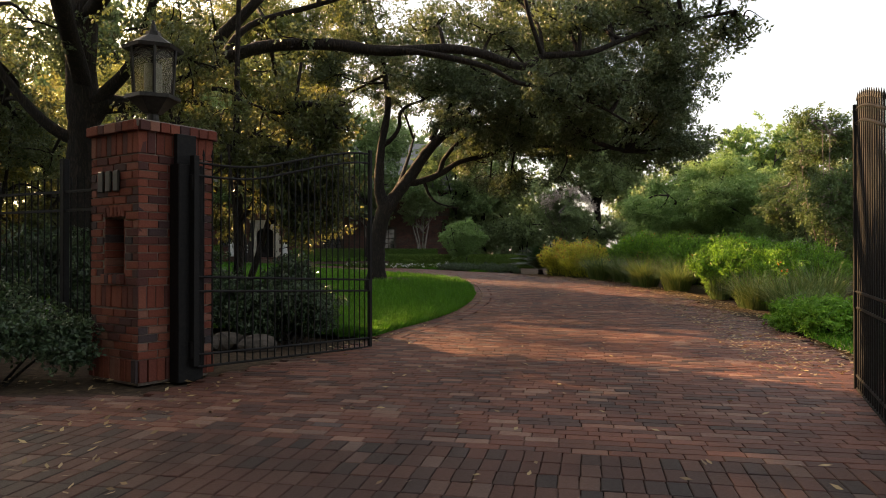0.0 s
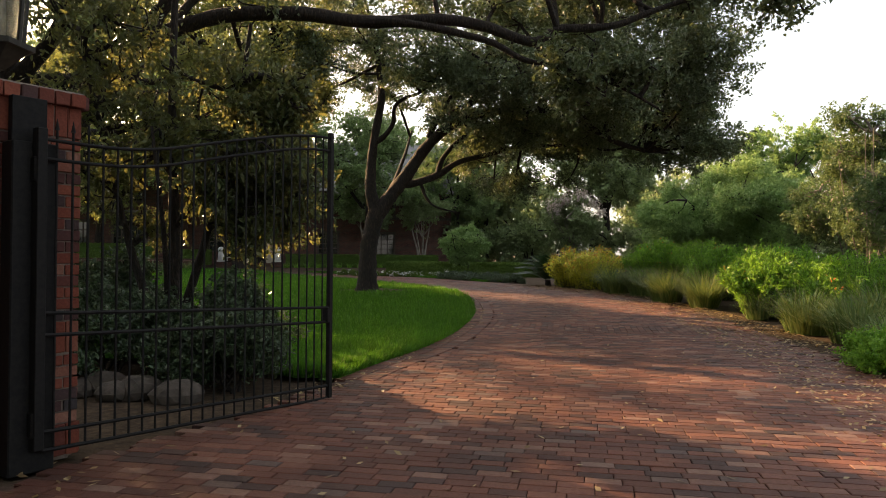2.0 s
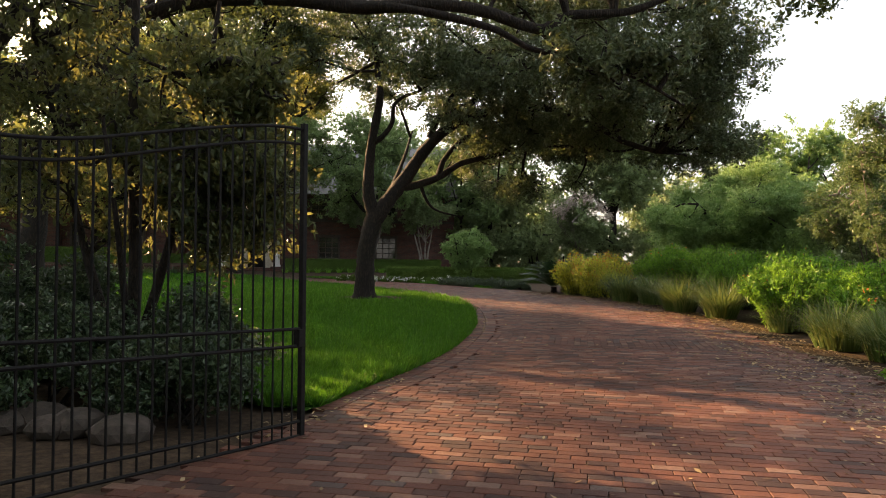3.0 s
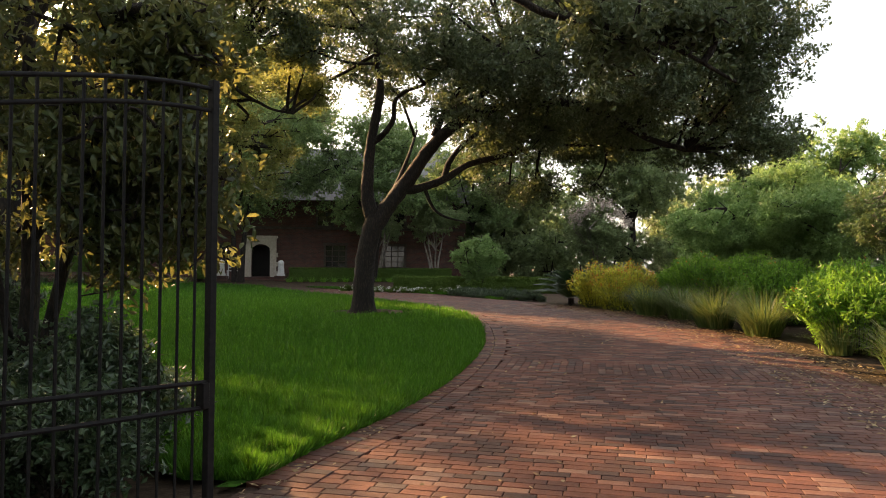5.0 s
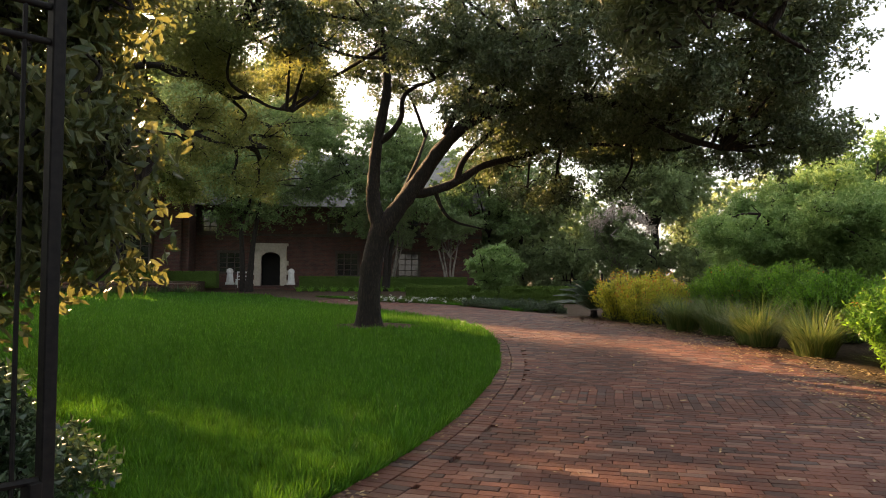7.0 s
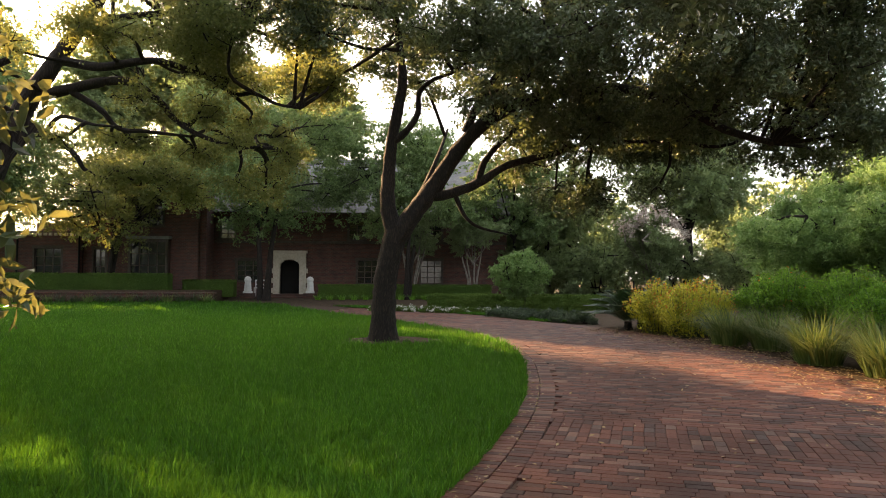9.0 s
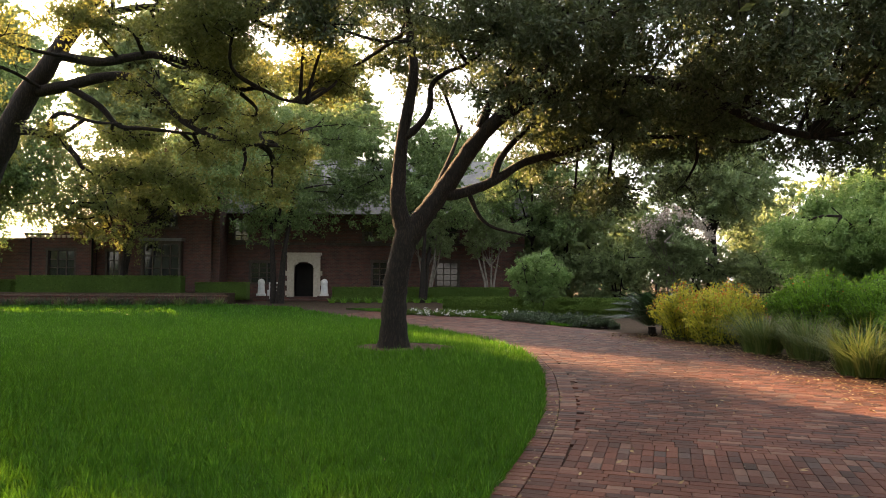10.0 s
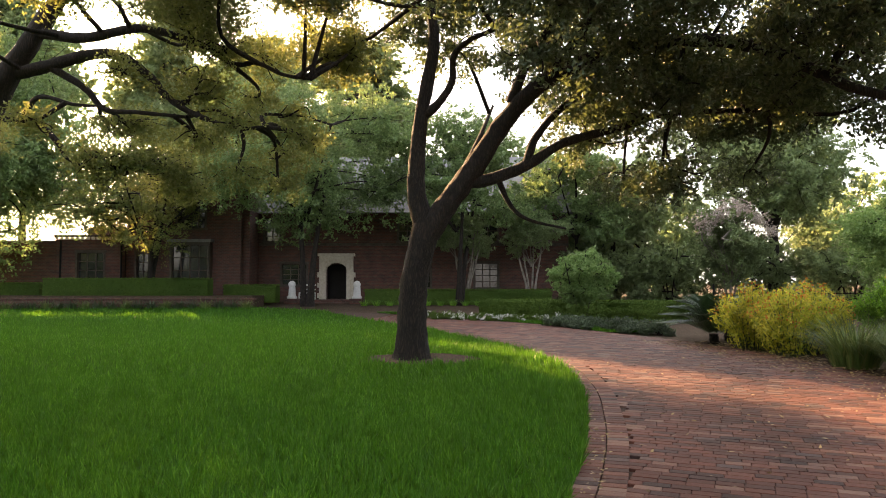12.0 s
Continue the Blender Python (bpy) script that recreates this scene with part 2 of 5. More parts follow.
def build_seeded(m, n, l, p):
    col = ramp(n, l, noise_tex(n, l, 14), [(0.3, (0.62, 0.6, 0.5)), (0.7, (0.82, 0.8, 0.7))])
    l.new(col, p.inputs["Base Color"])
    p.inputs["Roughness"].default_value = 0.16
    p.inputs["IOR"].default_value = 1.1
    p.inputs["Transmission Weight"].default_value = 0.92


SEEDED = mat("old_lantern_glass", build_seeded)

# ---------------------------------------------------------------- mesh helpers
rng = np.random.default_rng(7)


def raw_mesh(name, verts, faces, smooth=False):
    verts, faces = np.asarray(verts, np.float32), np.asarray(faces, np.int32)
    me = bpy.data.meshes.new(name)
    k = faces.shape[1]
    me.vertices.add(len(verts))
    me.vertices.foreach_set("co", verts.ravel())
    me.loops.add(faces.size)
    me.loops.foreach_set("vertex_index", faces.ravel())
    me.polygons.add(len(faces))
    me.polygons.foreach_set("loop_start", np.arange(len(faces), dtype=np.int32) * k)
    me.polygons.foreach_set("use_smooth", np.full(len(faces), smooth, bool))
    me.update(calc_edges=True)
    me.validate()
    return me


def part(name, data, material, parent=None, label="", at=None):
    if isinstance(data, bmesh.types.BMesh):
        me = bpy.data.meshes.new(name)
        data.to_mesh(me)
        data.free()
    else:
        me = data
    if material is not None and not me.materials:
        me.materials.append(material)
    ob = new(name, me)
    ob.parent = parent
    if at is not None:
        ob.matrix_basis = at
    if label:
        ob["label"] = label
    return ob


def thing(name, m, label, category, group="", kind=""):
    ob = new(name)
    ob.empty_display_size = 0.2
    ob.matrix_basis = m
    return tagged(ob, label, category, group, kind)


def box(bm, x0, x1, y0, y1, z0, z1, bevel=0.0):
    r = bmesh.ops.create_cube(bm, size=1.0, matrix=Matrix.Translation(((x0 + x1) / 2, (y0 + y1) / 2, (z0 + z1) / 2)) @ Matrix.Diagonal((x1 - x0, y1 - y0, z1 - z0, 1)))
    if bevel:
        bmesh.ops.bevel(bm, geom=list({e for v in r["verts"] for e in v.link_edges}), offset=bevel, segments=1, affect="EDGES")
    return bm


def bm_box(*a, bevel=0.0):
    return box(bmesh.new(), *a, bevel=bevel)


def spline(points, per=5):
    p = np.array(points, float)
    p = np.vstack([2 * p[0] - p[1], p, 2 * p[-1] - p[-2]])
    out = []
    for i in range(1, len(p) - 2):
        for s in np.linspace(0, 1, per, endpoint=False):
            a, b, c, d = p[i - 1], p[i], p[i + 1], p[i + 2]
            out.append(0.5 * (2 * b + (c - a) * s + (2 * a - 5 * b + 4 * c - d) * s**2 + (3 * b - a - 3 * c + d) * s**3))
    out.append(p[-2])
    return np.array(out)


def tube(points, r0, r1, sides=8, per=5, rough=0.06, flare=0.0, close=True):
    c = spline(points, per)
    k = len(c)
    tan = np.gradient(c, axis=0)
    tan /= np.linalg.norm(tan, axis=1)[:, None] + 1e-9
    # the cross-section is carried along without twist
    u = np.empty_like(c)
    side = np.cross(tan[0], (1.0, 0, 0) if abs(tan[0][2]) > 0.9 else (0, 0, 1.0))
    for i in range(k):
        side = side - tan[i] * side.dot(tan[i])
        side = side / (np.linalg.norm(side) + 1e-9)
        u[i] = side
    w = np.cross(tan, u)
    s = np.linspace(0, 1, k)
    rad = r0 + (r1 - r0) * s**0.85 + flare * np.exp(-s * 9)
    a = np.linspace(0, 2 * np.pi, sides, endpoint=False)
    jit = 1 + rough * rng.standard_normal((k, sides))
    v = c[:, None] + (rad[:, None] * jit)[..., None] * (np.cos(a)[None, :, None] * u[:, None] + np.sin(a)[None, :, None] * w[:, None])
    i, j = np.meshgrid(np.arange(k - 1), np.arange(sides), indexing="ij")
    f = np.stack([i * sides + j, i * sides + (j + 1) % sides, (i + 1) * sides + (j + 1) % sides, (i + 1) * sides + j], -1).reshape(-1, 4)
    return v.reshape(-1, 3), f


def joined(pieces):
    vs, fs, n = [], [], 0
    for v, f in pieces:
        vs.append(v)
        fs.append(f + n)
        n += len(v)
    return np.vstack(vs), np.vstack(fs)


def unit(v):
    return v / (np.linalg.norm(v, axis=-1, keepdims=True) + 1e-9)


def leaves(centres, length, width, up=0.0, droop=0.0, six=False):
    """Folded leaves at the centres, length along a random way; four corners, or six for leaves seen close."""
    n = len(centres)
    d = unit(rng.standard_normal((n, 3)) + np.array([0, 0, up - droop]))
    side = unit(np.cross(d, rng.standard_normal((n, 3))))
    nor = np.cross(d, side)
    ln = length * rng.uniform(0.65, 1.25, (n, 1))
    wd = width * rng.uniform(0.7, 1.2, (n, 1))
    a, b = centres - d * ln * 0.5, centres + d * ln * 0.5 - nor * ln * 0.08
    if six:
        s1, s2 = side * wd * 0.5 + nor * wd * 0.2, -side * wd * 0.5 + nor * wd * 0.2
        v = np.stack([a, centres - d * ln * 0.2 + s1, centres + d * ln * 0.2 + s1, b, centres + d * ln * 0.2 + s2, centres - d * ln * 0.2 + s2], 1).reshape(-1, 3)
        return v, np.arange(6 * n).reshape(-1, 6)
    m1, m2 = centres + side * wd * 0.5 + nor * wd * 0.18, centres - side * wd * 0.5 + nor * wd * 0.18
    v = np.stack([a, m1, b, m2], 1).reshape(-1, 3)
    return v, np.arange(4 * n).reshape(-1, 4)


def cloud(blobs, per_twig, spread, length, width, up=0.0, droop=0.0, shell=0.55, flat=0.8, six=False):
    """Leaves along short sprays, sprays in uneven blobs (x, y, z, rx, ry, rz, sprays)."""
    cs = []
    for x, y, z, rx, ry, rz, k in blobs:
        d = unit(rng.standard_normal((k, 3)))
        r = (shell + (1 - shell) * rng.random((k, 1))) * (0.8 + 0.34 * rng.random((k, 1)))
        r = np.where(rng.random((k, 1)) < 0.25, r * rng.random((k, 1)), r)
        tw = np.array([x, y, z]) + d * r * np.array([rx, ry, rz])
        way = unit(d * np.array([1, 1, 0.5]) + rng.standard_normal((k, 3)) * 0.6)
        along = rng.uniform(-1.7, 1.7, (k, per_twig, 1)) * spread
        off = way[:, None] * along + rng.standard_normal((k, per_twig, 3)) * spread * 0.42 * np.array([1, 1, flat])
        cs.append((tw[:, None] + off).reshape(-1, 3))
    return leaves(np.vstack(cs), length, width, up, droop, six)


# heights of the ground along the way in
PROFILE = ((-400, 0.0), (-30, 0.15), (0, 0.26), (5, 0.28), (10, 0.28), (13, 0.30), (16, 0.36), (19, 0.48), (21.5, 0.57), (28, 0.60), (36, 0.72), (42, 0.95), (48, 1.08), (80, 1.2), (600, 4.0))
PY, PZ = zip(*PROFILE)


def ground_z(y):
    y = np.asarray(y, float)
    return sum(np.interp(y + d, PY, PZ) for d in (-1.5, -0.75, 0, 0.75, 1.5)) / 5


LAWN_Y = (4.0, 5.0, 7.2, 8.2, 9.3, 10.5, 12.4, 14.6, 16.3, 18.6, 20.6, 22.1, 24.5, 26.2, 28.5, 30.0, 38.3, 40.0, 45.0)
LAWN_X = (-1.5, -1.25, -0.1, 0.15, 0.52, 1.0, 1.53, 1.95, 2.15, 2.22, 2.05, 1.62, 0.62, -0.3, -1.5, -2.5, -8.06, -14.0, -36.0)
BED_Y = (-60, 0.0, 3.0, 5.5, 7.3, 9.3, 11.2, 14.0, 16.3, 18.4, 19.7, 21.5, 23.7, 25.5, 27.2, 28.9, 31.6, 33.6, 37.0, 40.5, 44.0)
BED_X = (40.0, 5.6, 5.0, 5.35, 5.75, 6.3, 6.6, 7.05, 7.2, 7.0, 6.8, 6.35, 5.75, 5.1, 4.4, 3.1, 1.56, -0.6, -5.0, -12.0, -28.0)


def smooth_interp(y, ys, xs, w=0.6):
    y = np.asarray(y, float)
    return sum(np.interp(y + d, ys, xs) for d in (-w, -w / 2, 0, w / 2, w)) / 5


def lawn_edge(y):
    return smooth_interp(y, LAWN_Y, LAWN_X)


def bed_edge(y):
    return smooth_interp(y, BED_Y, BED_X)


def drive_left(y):
    return np.where(np.asarray(y) < 4.3, -40.0, lawn_edge(y))


def sheet(name, ys, left, right, nx, lift, material, label, category):
    ys = np.asarray(ys, float)
    s = np.linspace(0, 1, nx)
    x = left[:, None] + (right - left)[:, None] * s[None]
    z = ground_z(ys)[:, None] + lift + 0 * x
    v = np.stack([x, np.repeat(ys[:, None], nx, 1), z], -1).reshape(-1, 3)
    i, j = np.meshgrid(np.arange(len(ys) - 1), np.arange(nx - 1), indexing="ij")
    f = np.stack([i * nx + j, i * nx + j + 1, (i + 1) * nx + j + 1, (i + 1) * nx + j], -1).reshape(-1, 4)
    return tagged(part(name, raw_mesh(name, v, f, True), material), label, category, kind="structure")


# ---------------------------------------------------------------- ground, drive, lawn
gy = np.r_[np.linspace(-400, -12, 10), np.linspace(-10, 60, 141), np.linspace(70, 600, 12)]
sheet("ground", gy, np.full(len(gy), -500.0), np.full(len(gy), 500.0), 30, -0.03, SOIL, "dark mulch and earth scattered with dry leaves", "ground")
dy = np.linspace(-14, 42, 225)
dl, dr = drive_left(dy), np.minimum(bed_edge(dy), 40)
keep = dr > dl + 0.2
drive = sheet("driveway", dy[keep], dl[keep], dr[keep], 16, -0.012, SAND, "worn red brick driveway curving up to the house", "driveway")
ly = np.linspace(8.05, 44, 160)
lawn = sheet("lawn", ly, np.minimum(np.interp(ly, (4.6, 8, 9, 10, 11, 12, 44), (3.0, 3.0, -1.4, -4.0, -14, -45, -45)), lawn_edge(ly) - 0.15), lawn_edge(ly) - 0.02, 40, 0.02, TURF, "lush green mown lawn sloping up to the house", "lawn")

# ---------------------------------------------------------------- trees


def tree(name, base, limbs, blobs, leaf, label, category="tree", group="", bark=None, per_twig=42, spread=0.2, length=0.1, width=0.045, twigs=5, extra=None, droop=0.15, shell=0.5, branch=0.05, six=False):
    """Limbs: (points, start radius, end radius), the first is the trunk; all relative to the base."""
    bark = bark or BARK
    ob = thing(name, pose(*base), label, category, group)
    spine = []
    for i, (pts, r0, r1) in enumerate(limbs):
        v, f = tube(pts, r0, r1, 12 if r0 > 0.12 else 7, 6, 0.05, r0 * 0.5 if i == 0 else 0.0)
        part("trunk" if i == 0 else "limb", raw_mesh("trunk" if i == 0 else "limb", v, f, True), bark, ob)
        if i or len(limbs) == 1:
            spine.append(spline(pts, 4)[2:])
    spine = np.vstack(spine) if spine else np.array([limbs[0][0][-1]])
    small = []
    for x, y, z, rx, ry, rz, k in blobs:
        c = np.array([x, y, z])
        near = spine[np.argmin(np.linalg.norm(spine - c, axis=1))]
        mid = (near + c) / 2 + rng.standard_normal(3) * 0.12 * np.linalg.norm(c - near)
        small.append(tube([near, mid, c], branch, branch * 0.45, 5, 4, 0.05))
        for _ in range(twigs):
            d = unit(rng.standard_normal(3)) * np.array([rx, ry, rz]) * rng.uniform(0.7, 1.0)
            st = c * 0.8 + mid * 0.2
            small.append(tube([st, st + (c + d - st) * 0.5 + rng.standard_normal(3) * 0.1, c + d], branch * 0.4, 0.006, 4, 4, 0.0))
    if small:
        tagged(part("branchwork", raw_mesh("branchwork", *joined(small), True), bark, ob), kind="stuff")
    part("crown", raw_mesh("crown", *cloud(blobs, per_twig, spread, length, width, 0.0, droop, shell, 0.8, six)), leaf, ob)
    for nm, m2, bl, pt, sp, le, wi in extra or ():
        part(nm, raw_mesh(nm, *cloud(bl, pt, sp, le, wi)), m2, ob)
    return ob


def scatter_blobs(n, lo, hi, r, k, seed, flat=0.7):
    g = np.random.default_rng(seed)
    p = g.uniform(lo, hi, (n, 3))
    q = g.uniform(0.75, 1.3, n)
    return [(*p[i], r * q[i], r * q[i], r * q[i] * flat, int(k * q[i])) for i in range(n)]


# the leaning live oak on the lawn
OAK = (-0.6, 21.4, 0.58)
oak_limbs = [
    ([(0, 0, -0.1), (0.0, 0, 0.7), (0.05, 0, 1.4), (0.28, 0, 2.45)], 0.27, 0.24),
    ([(0.25, 0, 2.2), (0.08, 0, 2.9), (0.08, 0.05, 3.5), (0.15, 0.1, 4.36), (0.35, 0.2, 5.58), (0.28, 0.3, 6.4), (0.1, 0.4, 7.6)], 0.2, 0.07),
    ([(0.18, 0.1, 4.3), (0.5, 0, 4.55), (0.71, 0, 4.9), (0.76, -0.05, 5.35), (1.05, -0.1, 5.6), (1.5, -0.2, 5.75), (2.1, -0.3, 6.2)], 0.085, 0.03),
    ([(0.28, 0, 2.2), (0.62, 0, 2.72), (1.1, 0, 3.35), (1.62, -0.05, 4.1), (2.3, -0.2, 4.75), (3.26, -0.3, 5.13), (4.57, -0.5, 5.26), (5.75, -0.7, 5.0), (6.9, -0.9, 4.3), (7.8, -1.0, 4.0)], 0.23, 0.06),
    ([(0.85, 0, 3.1), (1.35, 0.1, 3.15), (2.0, 0.2, 3.4), (2.68, 0.4, 3.83), (3.63, 0.6, 4.1), (4.6, 0.9, 4.4), (6.4, 1.3, 4.5)], 0.13, 0.04),
    ([(1.5, 0.1, 3.2), (1.7, 0.4, 2.75), (2.0, 0.7, 2.5), (2.7, 1.1, 2.35)], 0.06, 0.02),
    ([(2.3, -0.2, 4.75), (2.9, -0.9, 5.3), (3.6, -1.8, 6.0), (4.4, -2.6, 6.6)], 0.1, 0.04),
    ([(0.7, 0, 3.0), (0.75, 0.8, 3.3), (1.0, 1.8, 4.2), (1.2, 3.0, 5.2)], 0.1, 0.03),
    ([(1.75, -0.1, 4.45), (2.1, -0.2, 5.2), (2.7, -0.3, 6.0), (3.5, -0.2, 6.9)], 0.1, 0.03),
    ([(2.0, 0.2, 3.4), (2.2, 0.3, 3.95), (2.8, 0.5, 4.6), (3.6, 0.8, 4.95), (5.0, 1.2, 5.2)], 0.09, 0.03),
]
oak_blobs = scatter_blobs(34, (1.2, -4.4, 5.0), (9.4, 3.6, 7.4), 1.25, 78, 3) + scatter_blobs(26, (3.2, -3.6, 3.9), (9.8, 3.0, 5.4), 1.0, 66, 4, 0.55) + scatter_blobs(10, (-2.8, -1.5, 6.2), (0.8, 2.5, 8.4), 1.0, 55, 5) + scatter_blobs(16, (-1.5, -3.5, 7.2), (8.0, 3.0, 9.4), 1.5, 64, 6) + scatter_blobs(5, (2.2, 0.8, 3.1), (7.5, 3.0, 4.2), 0.7, 30, 8, 0.6) + scatter_blobs(6, (1.2, -3.0, 4.6), (3.4, -1.0, 6.0), 0.7, 36, 9)
tree("live_oak", OAK, oak_limbs, oak_blobs, OAK_LEAF, "large leaning live oak with spreading dark limbs on the lawn", length=0.115, width=0.056, per_twig=30, spread=0.16)

# the near oak behind the fence, one limb reaching over the drive; its overhead crown is added for shade
near_limbs = [
    ([(0, 0, -0.1), (-0.05, 0, 1.5), (0.0, 0, 3.2), (-0.05, 0, 4.4), (0.05, 0.1, 7.5)], 0.33, 0.22),
    ([(0.0, 0, 3.3), (0.3, 0.0, 3.68), (0.84, 0.0, 3.72), (1.68, 0.0, 3.76), (1.98, 0.0, 4.23), (2.29, 0.0, 4.85), (2.98, 0.0, 5.56), (3.6, 0.1, 6.4)], 0.19, 0.07),
    ([(1.8, 0.1, 3.95), (1.95, 0.2, 4.32), (2.25, 0.3, 4.58), (3.07, 0.3, 4.83), (4.18, 0.3, 4.88), (5.13, 0.3, 4.77), (6.23, 0.3, 4.82), (6.88, 0.3, 4.74), (7.62, 0.3, 4.51), (8.01, 0.3, 4.7), (8.42, 0.3, 4.73), (8.93, 0.3, 4.79), (9.45, 0.3, 5.0), (10.28, 0.3, 5.28), (11.53, 0.3, 5.55)], 0.14, 0.03),
    ([(5.0, 0.3, 4.78), (5.83, 0.1, 4.69), (6.93, 0.1, 4.46), (7.48, 0.1, 4.19), (8.04, 0.1, 4.07), (8.83, 0.1, 3.84), (9.55, 0.1, 3.45)], 0.07, 0.018),
    ([(2.25, 0.3, 4.58), (2.7, 0.6, 5.3), (3.9, 0.9, 5.8), (5.4, 1.0, 6.3)], 0.08, 0.03),
    ([(0.0, 0, 3.0), (-0.6, -0.2, 3.4), (-1.2, -0.4, 4.2), (-1.6, -0.6, 5.2)], 0.12, 0.04),
    ([(0.0, 0, 3.6), (0.9, -0.3, 4.3), (1.5, -0.8, 5.3), (2.0, -1.0, 6.5)], 0.13, 0.04),
    # next two limbs run overhead out of view, added to carry shading foliage
    ([(0.0, 0, 4.0), (0.5, -2.5, 5.8), (1.5, -6.0, 6.8), (2.0, -9.5, 7.2), (1.5, -13.5, 7.4)], 0.16, 0.05),
    ([(0.03, 0, 5.2), (2.6, -2.2, 6.6), (5.5, -5.0, 7.2), (8.0, -8.0, 7.4)], 0.14, 0.05),
    ([(-0.02, 0, 2.6), (0.8, 0.3, 2.9), (1.6, 0.8, 3.0), (2.4, 1.2, 3.5)], 0.1, 0.03),
]
# the last two blob sets are unseen foliage added to darken the entrance
near_blobs = scatter_blobs(18, (-4.5, -1.5, 4.6), (4.5, 3.0, 7.5), 0.9, 32, 11) + scatter_blobs(10, (-4.5, 0.5, 2.6), (-0.9, 3.0, 4.4), 0.7, 30, 12) + scatter_blobs(16, (3.0, -0.2, 5.3), (10.6, 2.0, 6.6), 0.75, 34, 13, 0.5) + scatter_blobs(8, (9.2, -0.3, 5.2), (11.8, 0.9, 6.2), 0.45, 18, 16, 0.7) + scatter_blobs(9, (6.4, -0.2, 3.7), (9.4, 0.5, 4.4), 0.32, 16, 14, 0.7) + scatter_blobs(30, (-4.5, -15.0, 6.6), (9.5, -2.0, 8.2), 1.6, 44, 15, 0.45) + scatter_blobs(34, (-5.5, -14.0, 6.4), (4.2, -3.0, 8.2), 1.5, 70, 17, 0.45)
tree("live_oak", (-5.0, 11.0, 0.28), near_limbs, near_blobs, OAK_LEAF, "old live oak behind the fence reaching over the drive, unseen overhead crown added for shade", length=0.1, width=0.052, per_twig=28, spread=0.15)

# the oak out on the lawn, lit from behind; that glow is also in its leaf colour
lawn_limbs = [
    ([(0, 0, -0.1), (0.1, 0, 1.5), (0.4, 0, 3.4), (1.1, 0, 5.0), (1.7, 0, 5.9), (2.2, 0, 6.6), (2.9, 0, 7.6)], 0.34, 0.12),
    ([(1.3, 0, 5.3), (2.0, 0, 5.42), (3.05, 0, 5.62), (3.64, 0, 5.53), (4.17, 0.1, 5.13), (4.4, 0.1, 4.85), (4.9, 0.1, 4.5), (5.7, 0.2, 4.2), (6.3, 0.3, 4.2)], 0.13, 0.03),
    ([(2.2, 0, 5.4), (2.8, 0.1, 5.02), (3.16, 0.2, 4.63), (3.8, 0.2, 4.55), (4.75, 0.3, 4.45)], 0.08, 0.03),
    ([(1.9, 0, 6.1), (2.87, -0.1, 5.9), (3.7, -0.1, 6.0), (4.2, -0.1, 6.0), (4.9, 0, 5.8), (5.35, 0, 5.6), (5.8, 0, 5.3), (6.25, 0, 5.3), (6.7, 0.1, 5.1), (7.2, 0.1, 5.0)], 0.11, 0.025),
    ([(0.3, 0, 3.6), (0.7, 0, 4.5), (1.1, 0, 4.5), (1.57, 0, 4.45), (1.95, 0.1, 4.3), (2.3, 0.1, 3.98), (2.5, 0.1, 3.7), (3.0, 0.2, 3.5), (3.6, 0.2, 3.5)], 0.12, 0.025),
    ([(1.6, 0, 4.45), (2.1, -0.2, 4.8), (2.9, -0.3, 4.6), (3.5, -0.3, 4.55)], 0.06, 0.02),
    ([(2.2, 0, 6.6), (3.2, -0.2, 6.9), (4.6, -0.2, 7.0), (6.0, 0, 6.8)], 0.1, 0.03),
    ([(0.3, 0, 2.8), (-1.0, 0.4, 4.2), (-2.2, 0.6, 5.6)], 0.16, 0.05),
]
lawn_blobs = scatter_blobs(46, (1.6, -2.0, 5.6), (7.8, 2.4, 8.6), 0.75, 52, 21, 0.6) + scatter_blobs(26, (1.4, -1.0, 3.2), (6.8, 2.2, 5.2), 0.6, 26, 22, 0.5) + scatter_blobs(9, (-3.5, -2.0, 4.4), (1.0, 2.5, 5.8), 0.9, 45, 23)
tree("live_oak", (-9.6, 21.0, 0.55), lawn_limbs, lawn_blobs, OAK_BACKLIT, "spreading live oak on the lawn, golden backlight put into its leaf colour", length=0.085, width=0.042, per_twig=32, spread=0.18)

# magnolia behind the gate
mag_limbs = [
    ([(0, 0, -0.1), (0.1, 0, 1.2), (0.05, 0, 3.0), (0.1, 0, 5.6)], 0.09, 0.03),
    ([(0.1, 0, 0.3), (0.5, -0.3, 1.3), (0.9, -0.5, 2.6), (1.1, -0.6, 3.8)], 0.06, 0.02),
    ([(-0.05, 0, 0.3), (-0.5, 0.2, 1.4), (-0.9, 0.3, 2.8), (-1.2, 0.3, 4.0)], 0.06, 0.02),
    ([(0.05, 0, 0.4), (0.2, -0.6, 1.4), (0.2, -1.0, 2.6)], 0.045, 0.015),
    ([(0.1, 0, 1.6), (0.7, -0.2, 2.3), (1.1, -0.2, 2.5), (1.7, -0.1, 2.2)], 0.045, 0.012),
]
mag_blobs = scatter_blobs(17, (-1.2, -0.6, 1.5), (0.7, 0.9, 4.0), 0.5, 20, 31, 0.9) + scatter_blobs(20, (0.65, -0.85, 1.4), (1.62, -0.3, 3.2), 0.3, 20, 32, 1.0)
tree("magnolia", (-1.95, 9.1, 0.28), mag_limbs, mag_blobs, MAG_LEAF, "dense dark magnolia with long glossy hanging leaves", length=0.095, width=0.032, per_twig=26, spread=0.13, droop=0.8, six=True)
